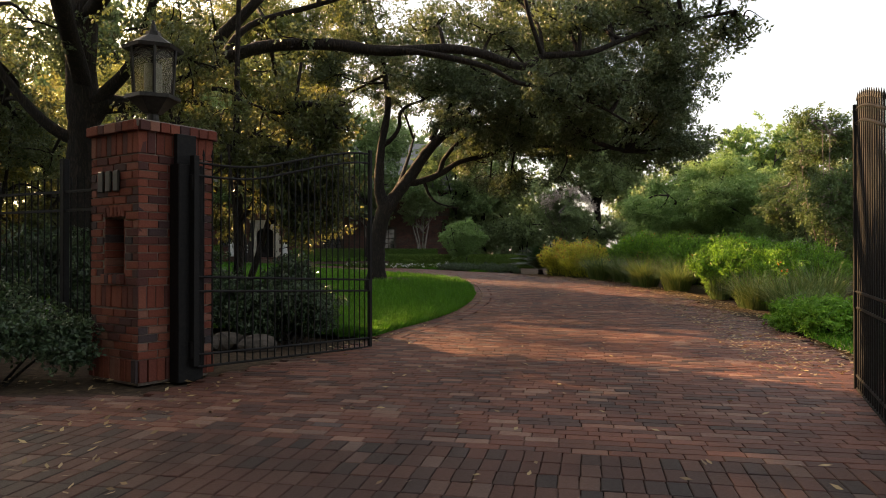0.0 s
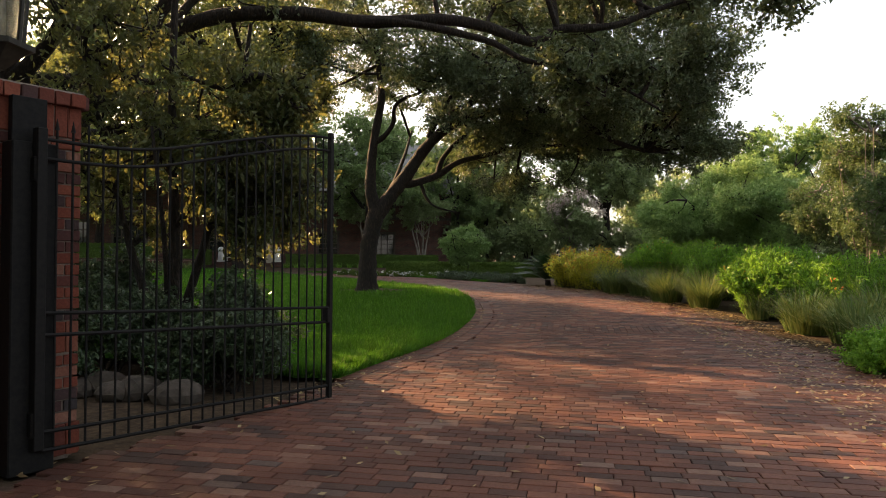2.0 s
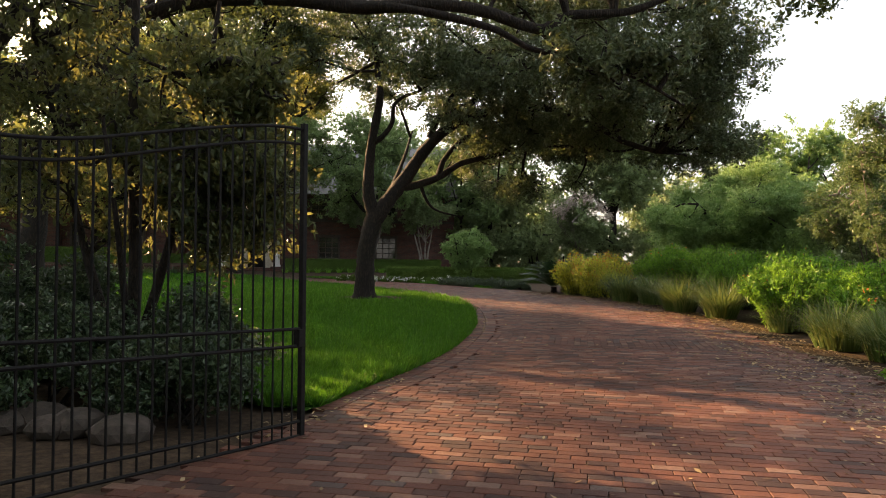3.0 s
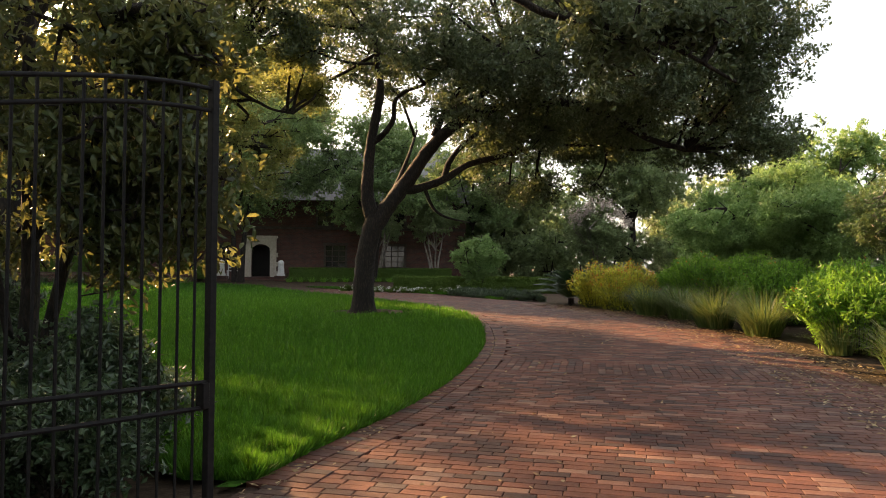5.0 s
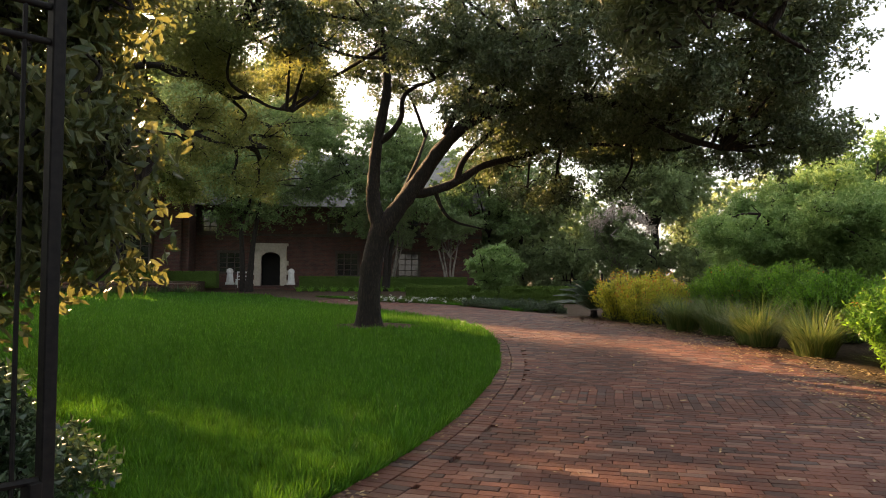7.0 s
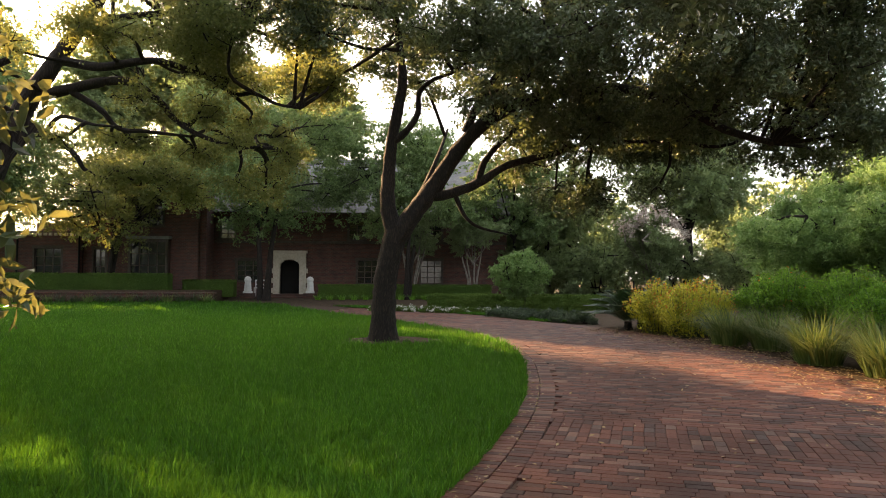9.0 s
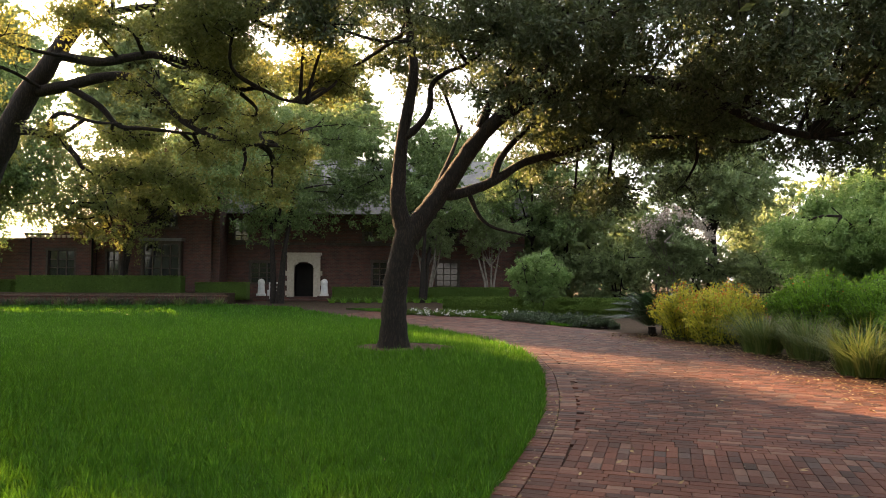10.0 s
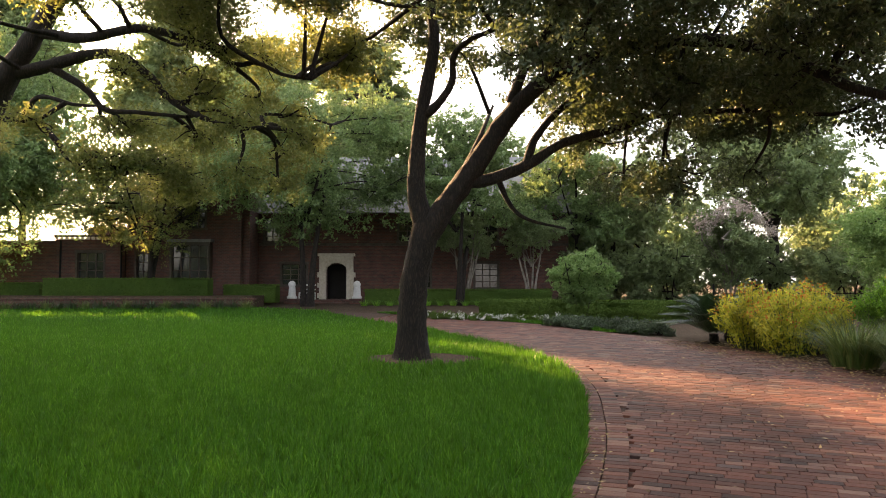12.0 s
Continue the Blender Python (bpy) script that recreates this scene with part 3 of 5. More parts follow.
tree("holly", (-8.2, 13.2, 0.3), mag_limbs, scatter_blobs(24, (-1.8, -1.5, 0.9), (1.8, 1.5, 5.2), 0.8, 34, 33, 0.9), MAG_LEAF, "dark evergreen holly beside the lawn", length=0.12, width=0.055, per_twig=28, spread=0.2)


def round_tree(name, base, h, r, leaf, seed, label, trunks=1, low=0.35, n=18, k=45, length=0.14, width=0.07, bark=None, extra=None, group="", per_twig=30, tr=0.14, flat=0.75, br=0.36, twigs=4):
    g = np.random.default_rng(seed)
    limbs = []
    for i in range(trunks):
        dx, dy2 = (g.uniform(-0.35, 0.35, 2) if trunks > 1 else (0, 0))
        limbs.append(([(dx * 0.5, dy2 * 0.5, -0.15), (dx, dy2, h * 0.2), (dx * 2, dy2 * 2, h * 0.42), (dx * 3, dy2 * 3, h * 0.75)], tr, tr * 0.3))
    for i in range(5):
        a = g.uniform(0, 6.28)
        limbs.append(([(0, 0, h * 0.35), (r * 0.3 * math.cos(a), r * 0.3 * math.sin(a), h * 0.5), (r * 0.65 * math.cos(a), r * 0.65 * math.sin(a), h * 0.68)], tr * 0.5, tr * 0.15))
    bl = []
    for i in range(n):
        d = unit(g.standard_normal(3))
        rr = g.uniform(0.35, 0.85)
        c = np.array([0, 0, h * (low + 1) / 2]) + d * rr * np.array([r, r, h * (1 - low) / 2])
        q = r * br * g.uniform(0.7, 1.25)
        bl.append((*c, q, q, q * flat, int(k * g.uniform(0.8, 1.2))))
    return tree(name, base, limbs, bl, leaf, label, "tree", group, bark, per_twig, 0.06 + r * 0.03, length, width, twigs, extra)


round_tree("oak", (-8.0, 15.5, 0.34), 5.0, 2.3, OAK_BACKLIT, 44, "young oak behind the shrubs, yellow backlight put into its leaf colour", 1, 0.2, 20, 30, 0.1, 0.05, tr=0.13, br=0.36)
# trees before the house
round_tree("elm", (-9.6, 41.3, 0.9), 11.6, 5.7, MID_LEAF, 41, "leafy green elm before the front door", 2, 0.26, 46, 46, 0.17, 0.09, tr=0.17)
round_tree("elm", (-17.3, 40.6, 0.88), 8.0, 4.6, OAK_BACKLIT, 42, "elm before the house, golden backlight put into its leaf colour", 2, 0.35, 34, 36, 0.15, 0.07, tr=0.15)
round_tree("elm", (-26.5, 40.0, 0.86), 14.5, 6.6, MID_LEAF, 43, "broad green elm beside the house", 1, 0.1, 70, 60, 0.18, 0.1)
for i, (x, y, h, r) in enumerate(((0.9, 44.6, 5.2, 1.9), (-2.4, 44.0, 4.8, 1.8))):
    round_tree("crape_myrtle", (x, y, 1.0), h, r, FAR_LEAF, 50 + i, "crape myrtle with pale bare trunks by the house wall", 4, 0.4, 14, 32, 0.14, 0.07, PALE_BARK, tr=0.075)
round_tree("young_tree", (2.9, 34.0, 0.64), 2.7, 1.35, LIGHT_LEAF, 55, "bright green young bushy tree behind the hedge", 3, 0.1, 20, 34, 0.11, 0.045, tr=0.04, br=0.34)
round_tree("elm", (-2.6, 43.0, 0.98), 9.8, 4.0, MID_LEAF, 56, "tall green elm before the house wing", 2, 0.28, 30, 40, 0.17, 0.09, tr=0.14)
round_tree("elm", (3.2, 47.0, 1.05), 9.2, 3.6, MID_LEAF, 57, "tall green elm at the corner of the house", 1, 0.22, 26, 46, 0.18, 0.09, tr=0.14)
# right-hand side
round_tree("willow_shrub", (13.6, 29.6, 0.6), 5.2, 4.2, LIGHT_LEAF, 60, "great rounded light green willowy shrub", 4, -0.05, 110, 52, 0.17, 0.05, tr=0.09, per_twig=24, br=0.2, twigs=2)
bloss = [(0.9, -0.8, 3.9, 0.6, 0.6, 0.5, 26), (0.2, -0.9, 4.4, 0.6, 0.6, 0.45, 30), (-0.6, -0.8, 4.1, 0.5, 0.5, 0.5, 24), (-1.2, -0.6, 3.6, 0.4, 0.4, 0.5, 14), (1.5, -0.7, 3.4, 0.4, 0.4, 0.4, 12)]
round_tree("crape_myrtle", (9.6, 42.0, 0.8), 4.5, 2.1, FAR_LEAF, 61, "crape myrtle topped with pale pink blossom", 4, 0.2, 22, 40, 0.15, 0.07, PALE_BARK, [("blossom", BLOSSOM, bloss, 26, 0.2, 0.1, 0.07)], tr=0.06)
for i, (x, y, h, r) in enumerate(((13.6, 20.5, 6.3, 1.5), (15.4, 17.0, 6.4, 1.6), (12.4, 16.2, 4.3, 1.7), (15.0, 23.5, 5.2, 1.9), (11.6, 13.2, 3.2, 1.4))):
    round_tree("crape_myrtle", (x, y, 0.4), h, r, MYRTLE_LEAF, 65 + i, "slender crape myrtle with wispy russet top", 5, 0.02, 30, 34, 0.11, 0.05, PALE_BARK, tr=0.03, per_twig=17, br=0.4)
round_tree("woodland_tree", (12.7, 46.0, 0.9), 10.5, 5.5, FAR_LEAF, 71, "dark spreading tree behind the garden fence", 1, 0.3, 26, 48, 0.24, 0.12, tr=0.35)
round_tree("woodland_tree", (22.0, 42.0, 0.9), 8.6, 4.6, LIGHT_LEAF, 72, "yellow-green tree beyond the garden", 1, 0.1, 26, 46, 0.22, 0.11)
far_a = round_tree("woodland_tree", (5.5, 52.0, 1.0), 9.5, 5.2, FAR_LEAF, 73, "dark green woodland tree, street-side copies unseen and added to block light", 1, -0.1, 36, 36, 0.46, 0.23, tr=0.25, group="woodland trees", per_twig=8, twigs=1)
# the last four stand unseen at the street, added to block sky light
WOODS = ((9.0, 60, 0.8, 40), (18.5, 54, 0.8, 100), (23, 50, 0.9, 200), (30, 45, 0.85, 250), (0.0, 60, 1.25, 310), (27, 34, 0.62, 20), (21, 26, 0.5, 80), (19.5, 17, 0.5, 150), (-28, 24, 0.6, 190), (-20, 13, 0.75, 300), (-12.5, 14.5, 0.5, 15), (-14, 9.0, 0.55, 55), (-4, -11.5, 1.35, 60), (-13, -3, 1.2, 50), (-9.5, -8.5, 1.35, 130), (0.5, -14, 1.2, 200))
for x, y, s, a in WOODS:
    c = copy_thing(far_a, pose(x, y, float(ground_z(y)), 0, 0, a))
    c.scale = (s, s, s)
# tall trees added beyond the house to block the low sun, gaps left for its streaks
tall = round_tree("woodland_tree", (-31.7, 50.0, 1.1), 23.0, 3.3, FAR_LEAF, 74, "tall dark green tree added beyond the house to block the sun", 1, 0.25, 60, 60, 0.42, 0.2, tr=0.28, group="tall trees", per_twig=9, twigs=1, br=0.4)
for x, y, s, a in ((-40.9, 41.2, 1.6, 130), (-47.5, 34.5, 1.9, 20), (-25.6, 55.9, 1.05, 160), (-20.4, 61.0, 1.6, 250), (-13.9, 67.4, 1.6, 90), (-57, 27, 2.0, 220)):
    c = copy_thing(tall, pose(x, y, float(ground_z(y)), 0, 0, a))
    c.scale = (s, s, 1.0)
under = round_tree("woodland_shrub", (4.0, 48.5, 1.05), 3.6, 2.7, FAR_LEAF, 76, "dense dark undergrowth at the garden's end", 3, -0.45, 26, 30, 0.26, 0.13, tr=0.05, group="undergrowth", per_twig=10, twigs=1, br=0.42)
for x, y, s, a in ((8.0, 47.5, 1.0, 80), (11.8, 46.5, 0.9, 200), (15.6, 44.5, 1.0, 290), (19.4, 41.5, 1.05, 20), (23.0, 38, 1.1, 140), (-34, 40, 1.2, 70), (-25, 15, 1.2, 10), (-17, 8, 1.1, 100), (-11, 9.5, 1.0, 200), (0.5, 49.5, 1.0, 40)):
    c = copy_thing(under, pose(x, y, float(ground_z(y)), 0, 0, a))
    c.scale = (s, s, s)

# ---------------------------------------------------------------- shrubs and beds


def shrub(name, base, blobs, leaf, label, category="shrub", length=0.07, width=0.035, per_twig=22, spread=0.1, up=0.2, stems=6, h=0.8, extra=None, group=""):
    ob = thing(name, pose(*base), label, category, group)
    ps = []
    for _ in range(stems):
        b = blobs[rng.integers(len(blobs))]
        ps.append(tube([(rng.uniform(-0.1, 0.1), rng.uniform(-0.1, 0.1), -0.05), (b[0] * 0.5, b[1] * 0.5, b[2] * 0.6), (b[0], b[1], b[2] + b[5] * 0.4)], 0.018, 0.006, 5, 4, 0.05))
    part("stem_growth", raw_mesh("stem_growth", *joined(ps), True), BARK, ob)
    part("foliage", raw_mesh("foliage", *cloud(blobs, per_twig, spread * 0.7, length, width, up)), leaf, ob)
    for nm, m2, bl, pt, sp, le, wi in extra or ():
        part(nm, raw_mesh(nm, *cloud(bl, pt, sp, le, wi)), m2, ob)
    return ob


def mound(rx, ry, h, n, r, k, seed):
    g = np.random.default_rng(seed)
    out = []
    for _ in range(n):
        a, q = g.uniform(0, 6.28), math.sqrt(g.random())
        z = h * (0.25 + 0.6 * (1 - q * q) * g.uniform(0.6, 1.0))
        out.append((rx * q * math.cos(a), ry * q * math.sin(a), z, r, r, r * 0.9, k))
    return out


def gz(x, y):
    return (x, y, float(ground_z(y)))


shrub("shrub", gz(-2.95, 5.0), mound(0.75, 0.6, 0.85, 16, 0.26, 34, 1), SHRUB_LEAF, "rounded dark evergreen shrub beside the gate pier", length=0.05, width=0.032)
shrub("shrub", gz(-0.98, 8.2), mound(0.6, 0.85, 1.1, 22, 0.3, 40, 2), SHRUB_LEAF, "dark leafy shrub growing behind the open gate", length=0.06, width=0.035)
shrub("shrub", gz(-0.8, 7.65), mound(0.42, 0.5, 0.75, 16, 0.2, 34, 4), SHRUB_LEAF, "low dark leafy shrub at the gate's foot", length=0.055, width=0.033)
shrub("shrub", gz(-2.3, 8.4), mound(0.9, 0.9, 1.0, 18, 0.3, 36, 3), SHRUB_LEAF, "dark leafy shrub among rocks behind the gate", length=0.06, width=0.035)
for i, (x, y, h) in enumerate(((-3.1, 10.0, 1.5), (-4.6, 10.6, 1.7), (-4.2, 8.2, 1.6), (-5.6, 8.0, 2.0), (-7.2, 8.6, 2.2), (-6.4, 6.0, 1.0), (-8.8, 8.0, 2.2), (-5.0, 5.6, 0.6))):
    shrub("shrub", gz(x, y), mound(1.0, 0.8, h, 18, 0.42, 26, 10 + i), SHRUB_LEAF, "tall dark shrub behind the iron fence", length=0.08, width=0.04, h=h)


def blades(n, rx, ry, h, w, bend, seed, leaf_label=None):
    """A tussock of arching blades, three pieces long."""
    g = np.random.default_rng(seed)
    a, q = g.uniform(0, 2 * np.pi, n), np.sqrt(g.random(n))
    root = np.stack([rx * 0.35 * q * np.cos(a), ry * 0.35 * q * np.sin(a), 0 * a - 0.02], -1)
    out = np.stack([np.cos(a + g.normal(0, 0.5, n)), np.sin(a + g.normal(0, 0.5, n)), 0 * a], -1)
    ln = h * g.uniform(0.6, 1.15, n)
    reach = bend * g.uniform(0.3, 1.2, n)
    side = np.stack([-out[:, 1], out[:, 0], 0 * a], -1) * (w / 2)
    rows = []
    for s in (0.0, 0.4, 0.75, 1.0):
        zc = ln * (s - 0.45 * s**2.2 * (reach / (bend + 1e-6)))
        p = root + out * (reach * ln * s**1.7)[:, None] * np.array([rx, ry, 0]) / max(rx, ry) + np.array([0, 0, 1.0]) * zc[:, None]
        ww = (1 - s) * 0.85 + 0.12
        rows += [p - side * ww, p + side * ww]
    v = np.stack(rows, 1).reshape(-1, 3)
    base = np.arange(n)[:, None, None] * 8
    f = (base + np.array([[0, 1, 3, 2], [2, 3, 5, 4], [4, 5, 7, 6]])[None]).reshape(-1, 4)
    return v, f


def tussock(base, n, rx, ry, h, w, bend, seed, leaf, name, label):
    ob = thing(name, pose(*base), label, "ornamental grass", "grasses along the drive")
    part("blade_growth", raw_mesh("blade_growth", *blades(n, rx, ry, h, w, bend, seed)), leaf, ob)
    return ob


for i, (x, y, n, r, h) in enumerate(((6.7, 21.6, 620, 0.95, 1.0), (7.2, 20.7, 620, 0.9, 1.0), (7.3, 18.9, 700, 1.0, 1.05), (7.75, 17.6, 620, 0.9, 1.0), (8.2, 18.6, 420, 0.8, 1.1), (7.9, 15.2, 300, 0.6, 0.7), (7.7, 12.9, 620, 1.0, 0.95), (7.75, 11.6, 620, 1.0, 0.95), (8.6, 12.2, 520, 0.9, 1.15), (7.5, 10.4, 420, 0.8, 0.7), (9.4, 13.6, 360, 0.9, 1.3))):
    tussock(gz(x, y), n, r, r, h, 0.028, 0.75, 100 + i, REED_LEAF, "ornamental_grass", "arching clump of green and straw-coloured ornamental grass")


def feathery(base, rx, ry, h, stems, seed, leaf, label, tips=None, name="feathery_shrub", nl=26, ll=0.09, lw=0.02):
    """Upright stems set with narrow leaves, with coloured tips if given."""
    g = np.random.default_rng(seed)
    ob = thing(name, pose(*base), label, "shrub")
    st, cs, tp = [], [], []
    for _ in range(stems):
        a, q = g.uniform(0, 6.28), math.sqrt(g.random())
        x, y = rx * q * math.cos(a), ry * q * math.sin(a)
        hh = h * (1 - 0.42 * q * q) * g.uniform(0.75, 1.05)
        c = spline([(x * 0.45, y * 0.45, -0.03), (x * 0.7, y * 0.7, hh * 0.5), (x * 1.05 + g.normal(0, 0.05), y * 1.05 + g.normal(0, 0.05), hh)], 4)
        st.append(tube(c[::2], 0.008, 0.003, 4, 2, 0))
        s = np.clip(g.beta(2.0, 1.1, nl), 0.1, 1) * (len(c) - 1)
        i0 = np.minimum(s.astype(int), len(c) - 2)
        p = c[i0] + (c[i0 + 1] - c[i0]) * (s - i0)[:, None]
        cs.append(p + g.normal(0, 0.05, p.shape))
        if tips:
            tp.append(c[-1] + g.normal(0, 0.045, (tips[1], 3)) * np.array([1, 1, 1.4]))
    part("stem_growth", raw_mesh("stem_growth", *joined(st), True), SHRUB_LEAF, ob)
    part("foliage", raw_mesh("foliage", *leaves(np.vstack(cs), ll, lw, 0.35)), leaf, ob)
    if tips:
        t = [x for x in tp if g.random() < tips[2]]
        part("blossom", raw_mesh("blossom", *leaves(np.vstack(t), 0.05, 0.035, 0.3)), tips[0], ob)
    return ob


for i, (x, y, rx, ry, h) in enumerate(((8.5, 15.6, 1.15, 1.2, 1.55), (9.3, 14.2, 1.1, 1.1, 1.4), (9.3, 16.8, 1.2, 1.2, 1.55), (8.5, 23.3, 1.1, 0.9, 1.62), (9.6, 22.4, 1.1, 1.0, 1.62), (9.3, 19.8, 1.1, 1.1, 1.5))):
    feathery(gz(x, y), rx, ry, h, 330, 130 + i, FINE_LEAF, "soft feathery bright green shrub beside the drive", (ORANGE_PETAL, 5, 0.02), nl=48, ll=0.12, lw=0.03)
for i, (x, y, rx, ry, h) in enumerate(((5.95, 24.5, 0.8, 0.7, 1.3), (6.35, 23.5, 0.75, 0.75, 1.2), (6.85, 24.2, 0.85, 0.8, 1.35))):
    feathery(gz(x, y), rx, ry, h, 170, 140 + i, YELLOW_LEAF, "yellow-leaved shrub with orange flower heads beside the drive", (ORANGE_PETAL, 8, 0.3), "flowering_shrub", 40, 0.11, 0.035)
for i, (x, y) in enumerate(((6.55, 8.9), (6.45, 8.2), (7.1, 8.3), (7.2, 9.2), (7.9, 8.8))):
    shrub("low_shrub", gz(x, y), mound(0.6, 0.55, 0.5, 12, 0.2, 20, 150 + i), FINE_LEAF, "low bright green leafy plant at the drive edge", length=0.06, width=0.035)


def sago(base, n, r, seed):
    g = np.random.default_rng(seed)
    ob = thing("sago_palm", pose(*base), "dark spiky sago palm at the bend of the drive", "palm")
    part("trunk", raw_mesh("trunk", *tube([(0, 0, -0.05), (0, 0, 0.1), (0, 0, 0.2)], 0.12, 0.09, 9, 4, 0.12), True), BARK, ob)
    for i in range(n):
        a, e = 6.28 * i / n * 5 + g.uniform(-0.2, 0.2), 0.2 + 1.2 * i / n
        d = np.array([math.cos(a), math.sin(a), 0])
        tip = d * r * (0.25 + 0.75 * math.cos(e)) + [0, 0, 0.12 + r * 0.72 * math.sin(e)]
        c = spline([np.array([0, 0, 0.15]), tip * [0.5, 0.5, 0] + [0, 0, 0.2 + r * 0.52 * math.sin(e)], tip], 14)
        sd = np.array([-d[1], d[0], 0])
        ps, fs = [], []
        for k in range(3, len(c)):
            t = unit(c[k] - c[k - 1])
            ll = 0.26 * math.sin(math.pi * min(0.95, k / len(c) * 0.85 + 0.1))
            for s in (-1, 1):
                o = len(ps)
                end = c[k] + (sd * s * 0.75 + t * 0.7 + np.array([0, 0, 0.22])) * ll
                ps += [c[k], c[k] + t * 0.036, end + t * 0.008, end - t * 0.008]
                fs.append([o, o + 1, o + 2, o + 3])
        part("frond", raw_mesh("frond", ps, fs), SAGO_LEAF, ob)


sago(gz(5.45, 25.9), 44, 1.3, 170)
sago(gz(6.0, 26.9), 36, 1.2, 171)


def hedge(name, x0, y0, x1, y1, w, h, label, leaf=None, k=900):
    """A clipped hedge: a box skinned with small leaves."""
    ln = math.hypot(x1 - x0, y1 - y0)
    m = pose(x0, y0, float(ground_z((y0 + y1) / 2)), 0, 0, math.degrees(math.atan2(y1 - y0, x1 - x0)))
    ob = thing(name, m, label, "hedge")
    n = int(k * ln)
    p = np.stack([rng.random(n) * ln, rng.uniform(-w / 2, w / 2, n), rng.random(n) * h], -1)
    face = rng.random(n)
    p[:, 1] = np.where(face < 0.45, -w / 2, np.where(face < 0.55, w / 2, p[:, 1]))
    p[:, 2] = np.where(face >= 0.55, h, p[:, 2])
    p += rng.normal(0, 0.018, p.shape)
    part("core", bm_box(0.03, ln - 0.03, -w / 2 + 0.04, w / 2 - 0.04, -0.05, h - 0.04, bevel=0.03), HEDGE_LEAF, ob)
    part("foliage", raw_mesh("foliage", *leaves(p, 0.075, 0.05)), leaf or HEDGE_LEAF, ob)
    return ob


hedge("hedge", -0.8, 36.2, 6.6, 34.2, 0.8, 0.62, "low clipped green box hedge at the lawn's far side")
for i in range(9):
    x, y = 0.2 + i * 0.62, 33.8 - i * 0.2
    q = 0.3 + 0.07 * ((i * 7) % 3)
    shrub("box_ball", gz(x, y), [(0, 0, q * 0.8, q, q, q * 0.85, 150)], HEDGE_LEAF, "small clipped round box bush before the hedge", "topiary", 0.05, 0.035, 14, 0.06, group="box balls", h=0.5)
for i in range(7):
    x, y = 4.6 - i * 0.42, 28.3 + i * 0.42
    shrub("ground_cover", gz(x, y), mound(0.5, 0.35, 0.32, 9, 0.14, 22, 180 + i), SHRUB_LEAF, "low grey-green ground cover along the drive", "plant", 0.06, 0.03)
for i in range(8):
    x, y = -2.6 + i * 0.75, 34.2 - i * 0.3
    shrub("flower_bed", gz(x, y), mound(0.45, 0.3, 0.2, 8, 0.1, 16, 190 + i), HEDGE_LEAF, "bed of small white flowers before the hedge", "flowers", 0.06, 0.03, extra=[("blossom", WHITE_PETAL, mound(0.45, 0.3, 0.26, 8, 0.1, 4, 200 + i), 7, 0.06, 0.05, 0.045)], group="white flowers")

# ---------------------------------------------------------------- gate piers and gates
PIER = pose(-1.70, 5.32, 0.27, 0, 0, -37) @ Matrix.Diagonal((1, 1, 0.965, 1))
HALF = 0.385


def pier_course(z, off, h=0.066, length=0.2, half=HALF, front=True):
    """Centres and turns of one course round the pier."""
    out = []
    n = max(3, round(2 * half / (length + 0.01)))
    step = 2 * half / n
    for side in range(4):
        for i in range(n):
            out.append((side, -half + (i + 0.5) * step, z + h / 2, step - 0.01, h))
    return out


def brick_mesh(lx, ly, lz, seed):
    bm = bm_box(-lx / 2, lx / 2, -ly / 2, ly / 2, -lz / 2, lz / 2, bevel=0.004)
    g = random.Random(seed)
    for v in bm.verts:
        v.co += Vector((g.uniform(-1, 1), g.uniform(-1, 1), g.uniform(-1, 1))) * 0.0025
    me = bpy.data.meshes.new("brick")
    bm.to_mesh(me)
    bm.free()
    me.materials.append(PIER_BRICK)
    return me


